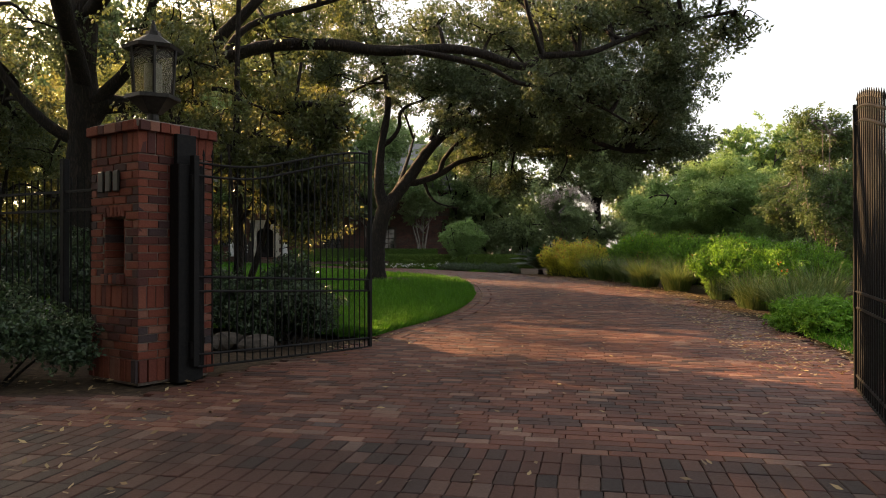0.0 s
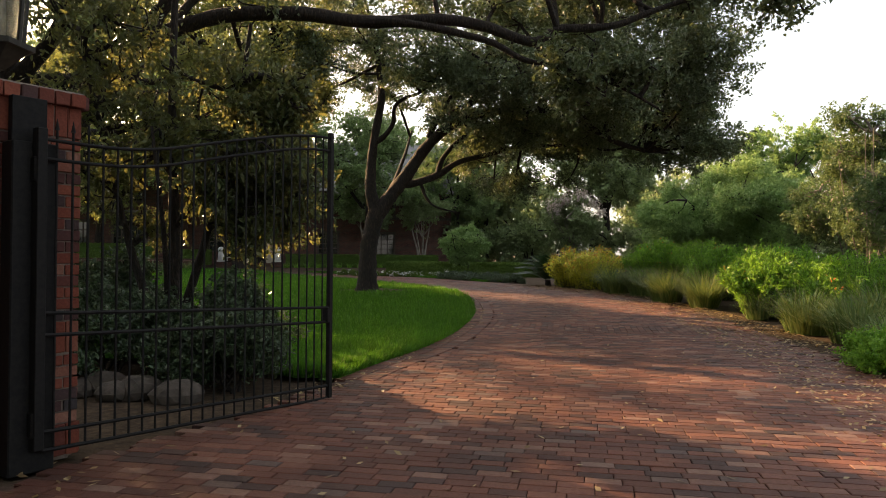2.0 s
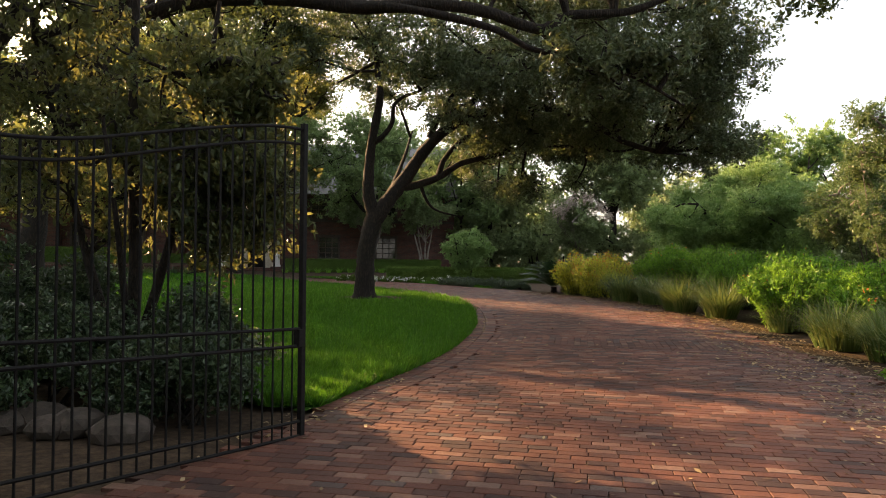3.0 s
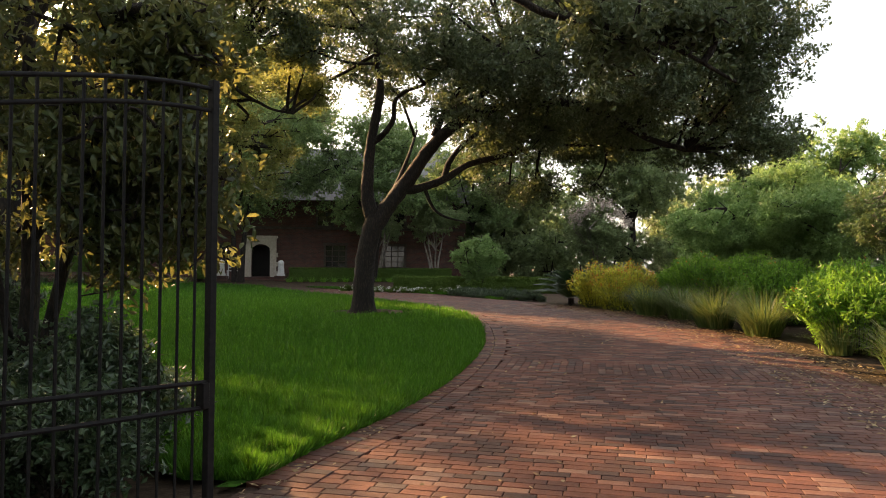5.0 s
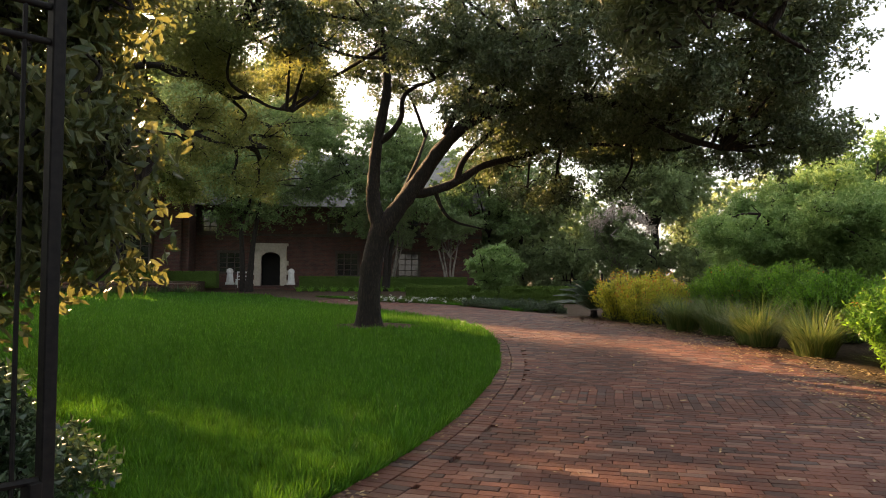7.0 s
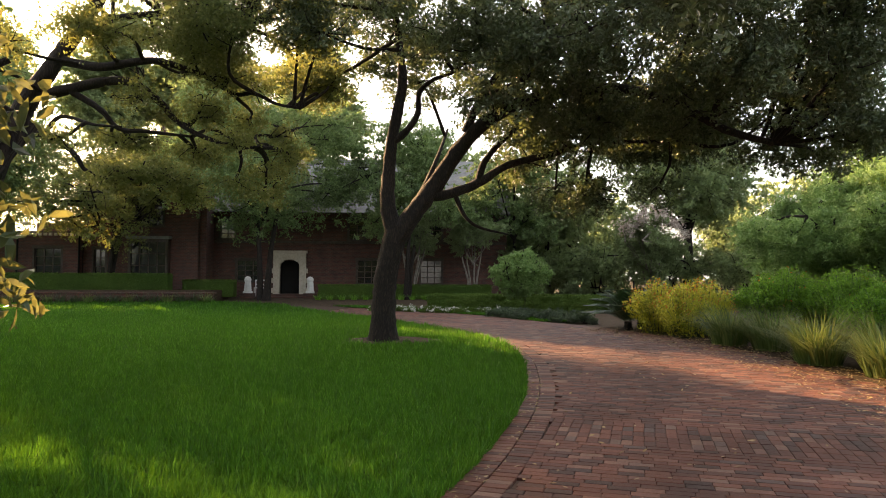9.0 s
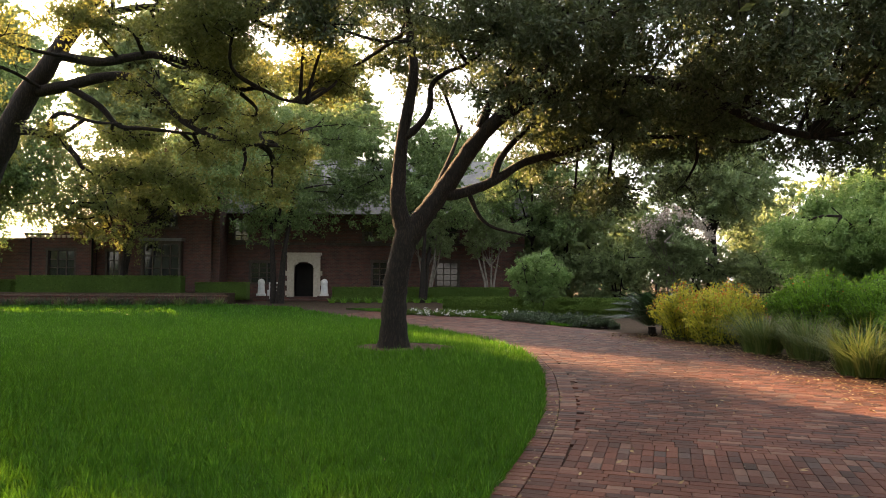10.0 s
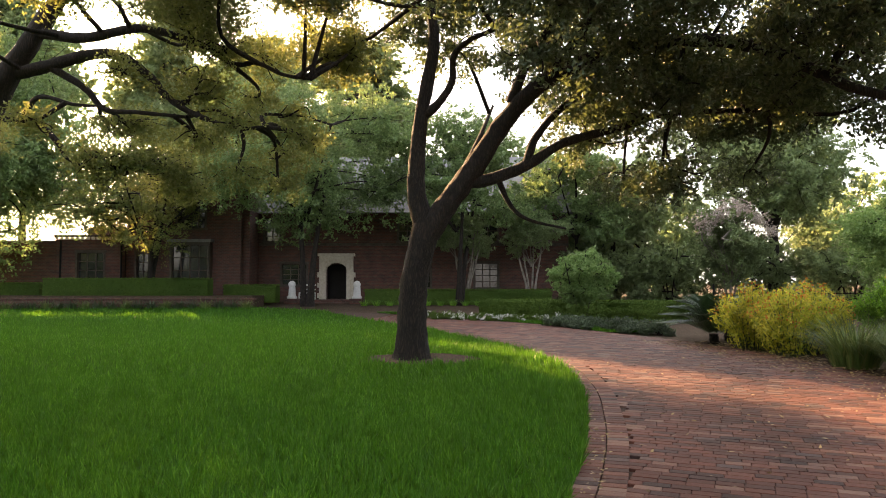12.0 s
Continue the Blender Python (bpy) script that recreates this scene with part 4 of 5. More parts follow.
def gate_pier(m, niche, label):
    ob = thing("gate_pier", m, label, "gate pier")
    core = bmesh.new()
    k = HALF - 0.055
    if niche:
        box(core, -k, k, -k, k, 0.0, 1.0)
        box(core, -k, k, -k, k, 1.52, 2.38)
        box(core, -k, -0.16, -k, k, 1.0, 1.52)
        box(core, 0.16, k, -k, k, 1.0, 1.52)
        box(core, -0.16, 0.16, 0.2, k, 1.0, 1.52)
    else:
        box(core, -k, k, -k, k, 0.0, 2.38)
    part("core", core, MORTAR, ob)
    for s in range(4):
        skin = bmesh.new()
        lo = -HALF + 0.012
        if s == 0 and niche:
            box(skin, -HALF + 0.012, HALF - 0.012, lo, -k + 0.002, 0.0, 0.995)
            box(skin, -HALF + 0.012, HALF - 0.012, lo, -k + 0.002, 1.53, 2.38)
            box(skin, -HALF + 0.012, -0.165, lo, -k + 0.002, 0.995, 1.53)
            box(skin, 0.165, HALF - 0.012, lo, -k + 0.002, 0.995, 1.53)
        else:
            box(skin, -k, k, lo, -k + 0.002, 0.0, 2.38)
        skin.transform(Matrix.Rotation(radians(90 * s), 4, "Z"))
        part("mortar_face", skin, MORTAR, ob)
    if niche:
        # the niche's shade is painted on: back and letter box are near-black
        inner = bm_box(-0.158, 0.158, 0.18, 0.197, 1.003, 1.517)
        part("niche_back", inner, SHADE_BLACK, ob)
        part("letter_box", bm_box(0.02, 0.15, -0.12, 0.17, 1.004, 1.5, bevel=0.006), SHADE_BLACK, ob, "metal letter box, niche shade put into its near-black colour")
    cache, count = {}, 0

    def lay(side, u, z, ln, h, depth=0.09, proud=0.0):
        key = (round(ln, 3), round(h, 3), round(depth, 3), count % 3)
        if key not in cache:
            cache[key] = brick_mesh(ln, depth, h, count)
        jitter = ((count * 37) % 11 - 5) * 0.0007
        part("brick", cache[key], None, ob, at=pose(0, 0, 0, 0, 0, 90 * side) @ pose(u, -HALF + depth / 2 - proud + jitter, z, 0, 0, ((count * 13) % 7 - 3) * 0.15))

    def open_here(side, u, z0, z1, ln):
        return niche and side == 0 and abs(u) < 0.17 + ln / 2 - 0.02 and z1 > 1.0 and z0 < 1.53

    rows = [("soldier", 0.03, 0.2)]
    z = 0.24
    rows += [("run", z + i * 0.0745, 0.064) for i in range(6)]
    rows += [("soldier", 0.695, 0.2)]
    rows += [("run", 0.905 + i * 0.0745, 0.064) for i in range(16)]
    rows += [("soldier", 2.10, 0.2)]
    for r, (kind_of, z0, h) in enumerate(rows):
        for side in range(4):
            proud = 0.018 if kind_of == "soldier" and r == 0 else 0.0
            n = 9 if kind_of == "soldier" else 4
            step = 2 * HALF / n
            cells = [(-HALF + (i + 0.5) * step, step - 0.01) for i in range(n)]
            if kind_of == "run" and (r + side) % 2:
                cells = [(-HALF + step * 0.25, step / 2 - 0.01)] + [(-HALF + (i + 1) * step, step - 0.01) for i in range(n - 1)] + [(HALF - step * 0.25, step / 2 - 0.01)]
            for u, ln in cells:
                if side == 2 and r % 3:
                    continue
                if open_here(side, u, z0, z0 + h, ln):
                    if kind_of == "run" and abs(u) + ln / 2 > 0.2:
                        s = 1 if u > 0 else -1
                        e = abs(u) + ln / 2
                        count += 1
                        lay(side, s * (e + 0.175) / 2, z0 + h / 2, e - 0.175, h)
                    continue
                count += 1
                lay(side, u, z0 + h / 2, ln, h, 0.09, proud)
    if niche:
        for i in range(5):
            count += 1
            lay(0, -0.13 + i * 0.065, 0.955, 0.056, 0.085, 0.12, 0.035)
        for i in range(6):
            count += 1
            lay(0, -0.15 + i * 0.06, 1.575, 0.05, 0.09, 0.09, 0.006)
        # brick reveals inside the niche
        reveal = brick_mesh(0.2, 0.024, 0.066, 2)
        for x, i, y in itertools.product((-0.159, 0.159), range(7), (-0.276, -0.07)):
            part("brick", reveal, None, ob, at=pose(x, y, 1.038 + i * 0.0735, 0, 0, 90))
    # corbelled cap: a course of headers standing proud
    for side in range(4):
        for i in range(8):
            count += 1
            lay(side, -HALF - 0.01 + (i + 0.5) * 0.0985, 2.345, 0.09, 0.085, 0.2, 0.045)
    part("cap", bm_box(-HALF - 0.02, HALF + 0.02, -HALF - 0.02, HALF + 0.02, 2.33, 2.405, bevel=0.015), MORTAR, ob)
    return ob


pier = gate_pier(PIER, True, "red brick gate pier with a letter niche coloured near-black for shade")

# house number, kept as three plain bars
plate = thing("house_number", PIER @ pose(-0.02, -HALF - 0.02, 1.86), "weathered bronze house number on the gate pier", "house number")
for i in (-1, 0, 1):
    part("numeral", bm_box(-0.045, 0.045, -0.012, 0.012, -0.1, 0.1, bevel=0.01), BRONZE, plate, at=pose(i * 0.125 - 0.03, 0, 0))


def lantern(m):
    ob = thing("pier_lantern", m, "weathered bronze six-sided lantern with old glass panes on the pier", "lantern")

    def cone(z0, z1, r0, r1, n=6):
        bm = bmesh.new()
        bmesh.ops.create_cone(bm, cap_ends=True, segments=n, radius1=r0, radius2=r1, depth=z1 - z0, matrix=Matrix.Translation((0, 0, (z0 + z1) / 2)) @ Matrix.Rotation(radians(30), 4, "Z"))
        return bm

    part("foot", cone(0.0, 0.035, 0.13, 0.12, 12), BRONZE, ob)
    part("stem", cone(0.035, 0.12, 0.055, 0.045, 12), BRONZE, ob)
    part("bowl", cone(0.12, 0.235, 0.07, 0.2), BRONZE, ob)
    part("tray", cone(0.235, 0.265, 0.225, 0.225), BRONZE, ob)
    part("roof", cone(0.665, 0.76, 0.235, 0.085), BRONZE, ob)
    part("eave", cone(0.64, 0.667, 0.24, 0.25), BRONZE, ob)
    part("crown_ring", cone(0.76, 0.80, 0.07, 0.06), BRONZE, ob)
    part("finial", cone(0.80, 0.90, 0.035, 0.006, 10), BRONZE, ob)
    for i in range(6):
        a0, a1 = radians(60 * i + 30), radians(60 * i + 90)
        lo0, hi0 = Vector((math.cos(a0) * 0.175, math.sin(a0) * 0.175, 0.265)), Vector((math.cos(a0) * 0.2, math.sin(a0) * 0.2, 0.642))
        v, f = tube([lo0, (lo0 + hi0) / 2, hi0], 0.014, 0.014, 6, 2, 0)
        part("corner_bar", raw_mesh("corner_bar", v, f), BRONZE, ob)
        lo1, hi1 = Vector((math.cos(a1) * 0.175, math.sin(a1) * 0.175, 0.265)), Vector((math.cos(a1) * 0.2, math.sin(a1) * 0.2, 0.642))
        q = [p * 1.0 for p in (lo0, lo1, hi1, hi0)]
        inn = [Vector((p.x * 0.955, p.y * 0.955, p.z)) for p in q]
        part("pane", raw_mesh("pane", [*q, *inn], [[0, 1, 2, 3], [7, 6, 5, 4]]), SEEDED, ob)
        mid0, mid1 = hi0.lerp(lo0, 0.22), hi1.lerp(lo1, 0.22)
        top = (hi0 + hi1) / 2 * 1.0
        v, f = tube([mid0 * 1.01, mid0.lerp(mid1, 0.25) + Vector((0, 0, 0.05)), top - Vector((0, 0, 0.01)), mid0.lerp(mid1, 0.75) + Vector((0, 0, 0.05)), mid1 * 1.01], 0.008, 0.008, 5, 4, 0)
        part("tracery", raw_mesh("tracery", v, f), BRONZE, ob)
    part("lamp_tube", cone(0.27, 0.53, 0.075, 0.07, 16), FROST, ob)


lantern(PIER @ pose(0, 0, 2.405) @ Matrix.Diagonal((1.1, 1.1, 1.18, 1)))


def bar(bm, a, b, r):
    a, b = Vector(a), Vector(b)
    d = b - a
    m = Matrix.Translation((a + b) / 2) @ d.to_track_quat("Z", "Y").to_matrix().to_4x4()
    bmesh.ops.create_cone(bm, cap_ends=True, segments=6, radius1=r, radius2=r, depth=d.length, matrix=m)


def bar_bm(a, b, r):
    bm = bmesh.new()
    bar(bm, a, b, r)
    return bm


def gate_leaf(m, length, label, sag=0.0, spiked=4):
    """One leaf, hinge at 0, free end at +x; the top sweeps up to the free end, which hangs lower by sag."""
    ob = thing("iron_gate", m, label, "gate", "drive gates")

    def top(x):
        return float(smooth_interp(x / length, (0, 0.15, 0.3, 0.5, 0.7, 0.85, 1.0), (1.97, 1.965, 2.0, 2.13, 2.25, 2.33, 2.36), 0.08))

    def low(x, z):
        return z + sag * (1 - x / length)

    part("hinge_stile", bm_box(-0.03, 0.03, -0.03, 0.03, 0.03 + sag, 2.03, bevel=0.004), IRON, ob)
    part("free_stile", bm_box(length - 0.022, length + 0.022, -0.022, 0.022, 0.0, 2.4, bevel=0.004), IRON, ob)
    for z in (0.02, 0.13, 0.70, 0.83):
        part("rail", raw_mesh("rail", *tube([(0.03, 0, low(0, z)), (length / 2, 0, low(length / 2, z)), (length, 0, low(length, z))], 0.013, 0.013, 6, 2, 0)), IRON, ob)
    for d in (0.0, -0.115):
        pts = [(length * i / 12, 0, top(length * i / 12) + d) for i in range(13)]
        part("curved_rail", raw_mesh("curved_rail", *tube(pts, 0.012, 0.012, 6, 3, 0), True), IRON, ob)
    n = 26
    for i in range(1, n):
        x = length * i / n
        spike = 0.07 if i < spiked else 0.0
        bm = bar_bm((x, 0, low(x, 0.02)), (x, 0, top(x) + spike), 0.0075)
        if spike:
            bmesh.ops.create_cone(bm, cap_ends=True, segments=6, radius1=0.014, radius2=0.001, depth=0.07, matrix=Matrix.Translation((x, 0, top(x) + 0.1)))
        part("baluster", bm, IRON, ob)
    part("lock_plate", bm_box(length - 0.06, length - 0.02, -0.03, 0.03, 0.70, 0.83, bevel=0.003), IRON, ob)
    return ob


def turned(x0, y0, x1, y1, z=0.0):
    return pose(x0, y0, z, 0, 0, math.degrees(math.atan2(y1 - y0, x1 - x0)))


gate_leaf(turned(-1.21, 5.0, 0.2, 7.2, 0.27), 2.61, "open black wrought iron drive gate with a swept top", 0.11)
gate_leaf(turned(3.38, 2.06, 4.47, 4.42, 0.27), 2.6, "open black wrought iron gate leaf at the drive's far side", spiked=26)
post = thing("gate_post", PIER @ pose(HALF + 0.09, 0.02, 0), "black steel gate post with operator box at the pier", "gate post")
part("box_column", bm_box(-0.06, 0.075, -0.12, 0.14, 0.0, 2.02, bevel=0.008), IRON, post)
for z in (0.3, 1.85):
    part("hinge", bm_box(0.07, 0.13, -0.02, 0.05, z - 0.08, z + 0.08, bevel=0.01), IRON, post)
part("bracket", bm_box(-0.03, 0.02, -0.1, 0.1, 2.02, 2.3, bevel=0.004), IRON, post)

cam_box = thing("security_camera", PIER @ pose(-HALF - 0.12, 0.05, 2.02), "small white security camera fixed to the pier", "camera")
part("housing", raw_mesh("housing", *tube([(0, -0.14, -0.01), (0, 0, 0), (0, 0.14, 0.01)], 0.045, 0.045, 10, 3, 0), True), STEEL_WHITE, cam_box)
part("arm", bm_box(0.0, 0.13, 0.0, 0.03, -0.07, -0.03), STEEL_WHITE, cam_box)


def fence_run(x0, y0, x1, y1, h, label):
    ln = math.hypot(x1 - x0, y1 - y0)
    ob = thing("iron_fence", turned(x0, y0, x1, y1, float(ground_z((y0 + y1) / 2))), label, "fence", "iron fence")
    n = max(2, round(ln / 0.115))
    for x in (0.0, ln):
        part("post", bm_box(x - 0.035, x + 0.035, -0.035, 0.035, -0.05, h + 0.2, bevel=0.005), IRON, ob)
    for z in (0.15, h - 0.35, h - 0.15):
        part("rail", bm_box(0.035, ln - 0.035, -0.014, 0.014, z - 0.014, z + 0.014), IRON, ob)
    for i in range(1, n):
        x = ln * i / n
        part("picket", bar_bm((x, 0, 0.1), (x, 0, h), 0.0085), IRON, ob)
    return ob


fence_run(-2.12, 5.75, -3.0, 6.3, 1.95, "black iron picket fence beside the pier")
fence_run(-3.0, 6.3, -4.6, 7.2, 1.95, "black iron picket fence before dark shrubs")
fence_run(-4.6, 7.2, -8.2, 9.2, 1.95, "black iron picket fence before dark shrubs")
fence_run(8.0, 37.6, 18.0, 35.0, 1.0, "low dark picket fence beyond the garden bed")


def rock(base, r, seed):
    bm = bmesh.new()
    bmesh.ops.create_icosphere(bm, subdivisions=2, radius=r)
    for v in bm.verts:
        q = noise.noise(v.co * 2.2 / r * 0.4 + Vector((seed, 0, 0)))
        v.co *= 1 + 0.35 * q
        v.co.z *= 0.62
    return tagged(part("rock", bm, ROCK, at=pose(base[0], base[1], base[2] + r * 0.25, 0, 0, seed * 50)), "rounded brown field rock edging the bed", "rock", "bed rocks")


for i in range(9):
    rock(gz(-2.3 + i * 0.13 + 0.05 * (i % 3), 7.35 + 0.12 * (i % 4) - i * 0.02), 0.14 + 0.035 * (i % 3), i)

# ---------------------------------------------------------------- the house
H = pose(-8.1, 46.06, 0.27, 0, 0, 8)
house = thing("house", H, "large dark red brick house with stone-framed doorway", "house")


def hpart(name, material, *boxes, label="", parent=None, bevel=0.0):
    bm = bmesh.new()
    for b in boxes:
        box(bm, *b, bevel=bevel)
    return part(name, bm, material, parent or house, label)


def wall_with(name, u0, u1, v0, v1, z0, z1, holes):
    """A wall from v0 (front) to v1 with openings (a, b, lo, hi) through it."""
    us = sorted({u0, u1, *(h[0] for h in holes), *(h[1] for h in holes)})
    bm = bmesh.new()
    for a, b in zip(us, us[1:]):
        cuts = sorted((h[2], h[3]) for h in holes if h[0] <= a + 1e-6 and h[1] >= b - 1e-6)
        z = z0
        for lo, hi in cuts:
            if lo > z:
                box(bm, a, b, v0, v1, z, lo)
            z = hi
        if z < z1:
            box(bm, a, b, v0, v1, z, z1)
    return part(name, bm, HOUSE_BRICK, house)


def window(a, b, lo, hi, v, nx, nz, stone=True, lit=False):
    w = new("window")
    w.parent = house
    w.matrix_basis = pose(0, 0, 0)
    if stone:
        part("stone_frame", box(box(box(box(bmesh.new(), a - 0.1, a, v - 0.03, v + 0.2, lo, hi), b, b + 0.1, v - 0.03, v + 0.2, lo, hi), a - 0.14, b + 0.14, v - 0.05, v + 0.2, hi, hi + 0.15), a - 0.14, b + 0.14, v - 0.08, v + 0.2, lo - 0.1, lo), ROCK, w)
    part("pane", bm_box(a, b, v + 0.14, v + 0.16, lo, hi), GLASS, w)
    bm = bmesh.new()
    for i in range(nx + 1):
        x = a + (b - a) * i / nx
        box(bm, x - 0.025, x + 0.025, v + 0.09, v + 0.14, lo, hi)
    for i in range(nz + 1):
        z = lo + (hi - lo) * i / nz
        box(bm, a, b, v + 0.1, v + 0.135, z - 0.02, z + 0.02)
    part("glazing_lattice", bm, WOOD, w)


main_holes = [(-1.95, -0.85, 0.9, 2.75), (-4.35, -3.05, 1.65, 2.75), (2.4, 3.6, 1.5, 2.8), (6.0, 7.2, 1.5, 2.8), (-5.3, -4.5, 4.0, 5.1), (1.9, 2.8, 4.0, 5.1), (6.2, 7.2, 4.0, 5.1)]
wall_with("wall", -6.1, 11.0, 0.0, 0.35, 0.3, 5.5, main_holes)
wall_with("wall", -9.9, -6.0, -2.0, -1.65, 0.3, 6.6, [(-9.35, -7.55, 1.75, 3.65), (-9.3, -7.85, 4.55, 6.1)])
wall_with("wall", -12.3, -9.85, -1.0, -0.65, 0.3, 6.2, [(-11.75, -11.15, 1.4, 3.3)])
wall_with("wall", -15.7, -12.25, -1.6, -1.25, 0.3, 4.05, [(-14.55, -13.2, 1.95, 3.3)])
wall_with("wall", -19.5, -15.65, -1.2, -0.85, 0.3, 3.9, [])
for b in ((-6.0, -5.65, -1.64, 0.0, 0.3, 6.6), (-9.9, -9.55, -1.64, 6, 0.3, 6.6), (10.65, 11.0, 0.36, 9.0, 0.3, 5.5), (-19.5, -19.15, -0.84, 8.0, 0.3, 3.9)):
    hpart("side_wall", HOUSE_BRICK, b)
hpart("back_wall", HOUSE_BRICK, (-19.5, 11.0, 9.0, 9.3, 0.3, 5.5))
# flat near-black slabs give the windows their unlit depth
hpart("interior", SHADE_BLACK, (-5.6, 10.6, 1.2, 1.4, 0.3, 5.4), (-9.5, -6.1, -0.4, -0.2, 0.3, 6.5), (-19.1, -9.95, 0.2, 0.4, 0.3, 3.8), label="near-black slabs in place of unlit rooms behind the windows")
for a in main_holes[1:]:
    window(*a, 0.0, 3 if a[3] < 3 else 2, 4, True)
window(-9.35, -7.55, 1.75, 3.65, -2.45, 4, 3)
for b in ((-9.47, -9.36, -2.36, -1.99, 1.6, 3.7), (-7.54, -7.43, -2.36, -1.99, 1.6, 3.7)):
    hpart("oriel_cheek", WOOD, b)
hpart("oriel_roof", SLATE, (-9.55, -7.35, -2.55, -1.99, 3.81, 3.95))
hpart("oriel_base", WOOD, (-9.45, -7.45, -2.4, -1.99, 1.42, 1.6))
window(-9.3, -7.85, 4.55, 6.1, -2.0, 4, 3)
window(-11.75, -11.15, 1.4, 3.3, -1.0, 2, 4)
window(-14.55, -13.2, 1.95, 3.3, -1.6, 3, 3)


def prism(u0, u1, v0, v1, z0, zr, along):
    bm = bmesh.new()
    if along == "u":
        pts = [(u0, v0, z0), (u1, v0, z0), (u1, v1, z0), (u0, v1, z0), (u0, (v0 + v1) / 2, zr), (u1, (v0 + v1) / 2, zr)]
        fs = [(0, 1, 5, 4), (2, 3, 4, 5), (0, 4, 3), (1, 2, 5), (3, 2, 1, 0)]
    else:
        pts = [(u0, v0, z0), (u1, v0, z0), (u1, v1, z0), (u0, v1, z0), ((u0 + u1) / 2, v0, zr), ((u0 + u1) / 2, v1, zr)]
        fs = [(0, 4, 5, 3), (1, 2, 5, 4), (0, 1, 4), (2, 3, 5), (3, 2, 1, 0)]
    vs = [bm.verts.new(p) for p in pts]
    for f in fs:
        bm.faces.new([vs[i] for i in f])
    return bm


part("roof", prism(-6.3, 11.3, -0.4, 9.8, 5.5, 9.4, "u"), SLATE, house, "steep grey slate roof")
part("roof", prism(-9.9, -6.0, -1.63, 6.0, 6.4, 9.6, "v"), SLATE, house, "steep grey slate roof")
part("roof", prism(-12.3, -9.9, -1.1, 6.0, 6.2, 8.0, "u"), SLATE, house, "steep grey slate roof")
part("gable", prism(-9.9, -6.0, -2.0, -1.66, 6.6, 9.9, "v"), HOUSE_BRICK, house)
hpart("kneeler", ROCK, (-6.3, -5.6, -2.08, -1.6, 6.35, 6.75), (-10.3, -9.6, -2.08, -1.6, 6.35, 6.75))
for i in range(13):
    hpart("corbel", STONE, (-15.7 + i * 0.27, -15.55 + i * 0.27, -1.72, -1.59, 3.98, 4.12))
hpart("parapet", ROCK, (-15.75, -12.2, -1.74, -1.2, 4.12, 4.22))
hpart("string_course", ROCK, (-5.6, 11.0, -0.05, 0.0, 3.75, 3.9))
hpart("flat_roof", SLATE, (-19.5, -12.3, -1.2, 8.0, 3.9, 3.98))
for u in (-12.25, -15.4):
    part("downpipe", bar_bm((u, -1.68, 0.5), (u, -1.68, 3.95), 0.05), IRON, house)
# stone doorway
dw = hpart("doorway", STONE, (-2.3, -1.95, -0.3, 0.2, 0.85, 2.95), (-0.85, -0.5, -0.3, 0.2, 0.85, 2.95), (-2.3, -0.5, -0.3, 0.2, 2.82, 3.18), (-2.38, -0.42, -0.38, 0.2, 3.18, 3.32), label="carved pale limestone door surround")
for s in (-1, 1):
    for z in (0.95, 1.5, 2.05):
        hpart("quoin", STONE, (-1.4 + s * 0.9 - 0.1, -1.4 + s * 0.9 + 0.1, -0.28, 0.1, z, z + 0.26), parent=dw)
    arch = bmesh.new()
    vs = [(-1.4 + s * 0.56, 2.4), (-1.4 + s * 0.5, 2.62), (-1.4 + s * 0.3, 2.76), (-1.4, 2.83), (-1.4 + s * 0.56, 2.83)]
    for v in (-0.25, 0.15):
        arch.faces.new([arch.verts.new((x, v, z)) for x, z in vs])
    part("arch_spandrel", arch, STONE, dw)
# door coloured near-black, not wood, to hold the doorway's shadow
hpart("front_door", SHADE_BLACK, (-1.95, -0.85, 0.9, 0.96, 0.9, 2.8), label="wooden front door set deep, its shadow put into the near-black colour")

steps = thing("entrance_steps", H @ pose(-1.4, 0, 0), "low brick and stone entrance steps", "steps")
for i, (w, v0, z) in enumerate(((1.5, -1.2, 0.88), (2.0, -1.7, 0.76), (2.3, -2.2, 0.64), (2.6, -2.7, 0.52))):
    part("step", bm_box(-w, w, v0, 0.0 if i == 0 else v0 + 0.52, 0.2, z, bevel=0.02), HOUSE_BRICK, steps)
for s, u in ((-1, -3.35), (1, -0.05)):
    ped = thing("stone_pedestal", H @ pose(u, -2.0, 0.45), "white stone figure-shaped ornament on a low brick pier", "ornament", "door ornaments")
    part("pier", bm_box(-0.35, 0.35, -0.35, 0.35, 0, 0.5, bevel=0.02), HOUSE_BRICK, ped)
    bm = bm_box(-0.22, 0.22, -0.22, 0.22, 0.5, 0.62, bevel=0.02)
    bmesh.ops.create_cone(bm, cap_ends=True, segments=12, radius1=0.2, radius2=0.16, depth=0.55, matrix=Matrix.Translation((0, 0, 0.89)))
    bmesh.ops.create_icosphere(bm, subdivisions=2, radius=0.19, matrix=Matrix.Translation((0, -0.04, 1.22)))
    part("ornament_body", bm, WHITE_STONE, ped, "white painted stone")
bench = thing("garden_bench", H @ pose(-2.75, -1.2, 0.82), "small white garden bench beside the door", "bench")
part("seat", bm_box(-0.4, 0.4, -0.22, 0.22, 0.38, 0.44, bevel=0.01), WHITE_STONE, bench)
part("backrest", box(box(bm_box(-0.4, 0.4, 0.2, 0.24, 0.78, 0.86), -0.4, 0.4, 0.2, 0.24, 0.56, 0.62), -0.4, -0.34, 0.2, 0.24, 0.44, 0.86), WHITE_STONE, bench)
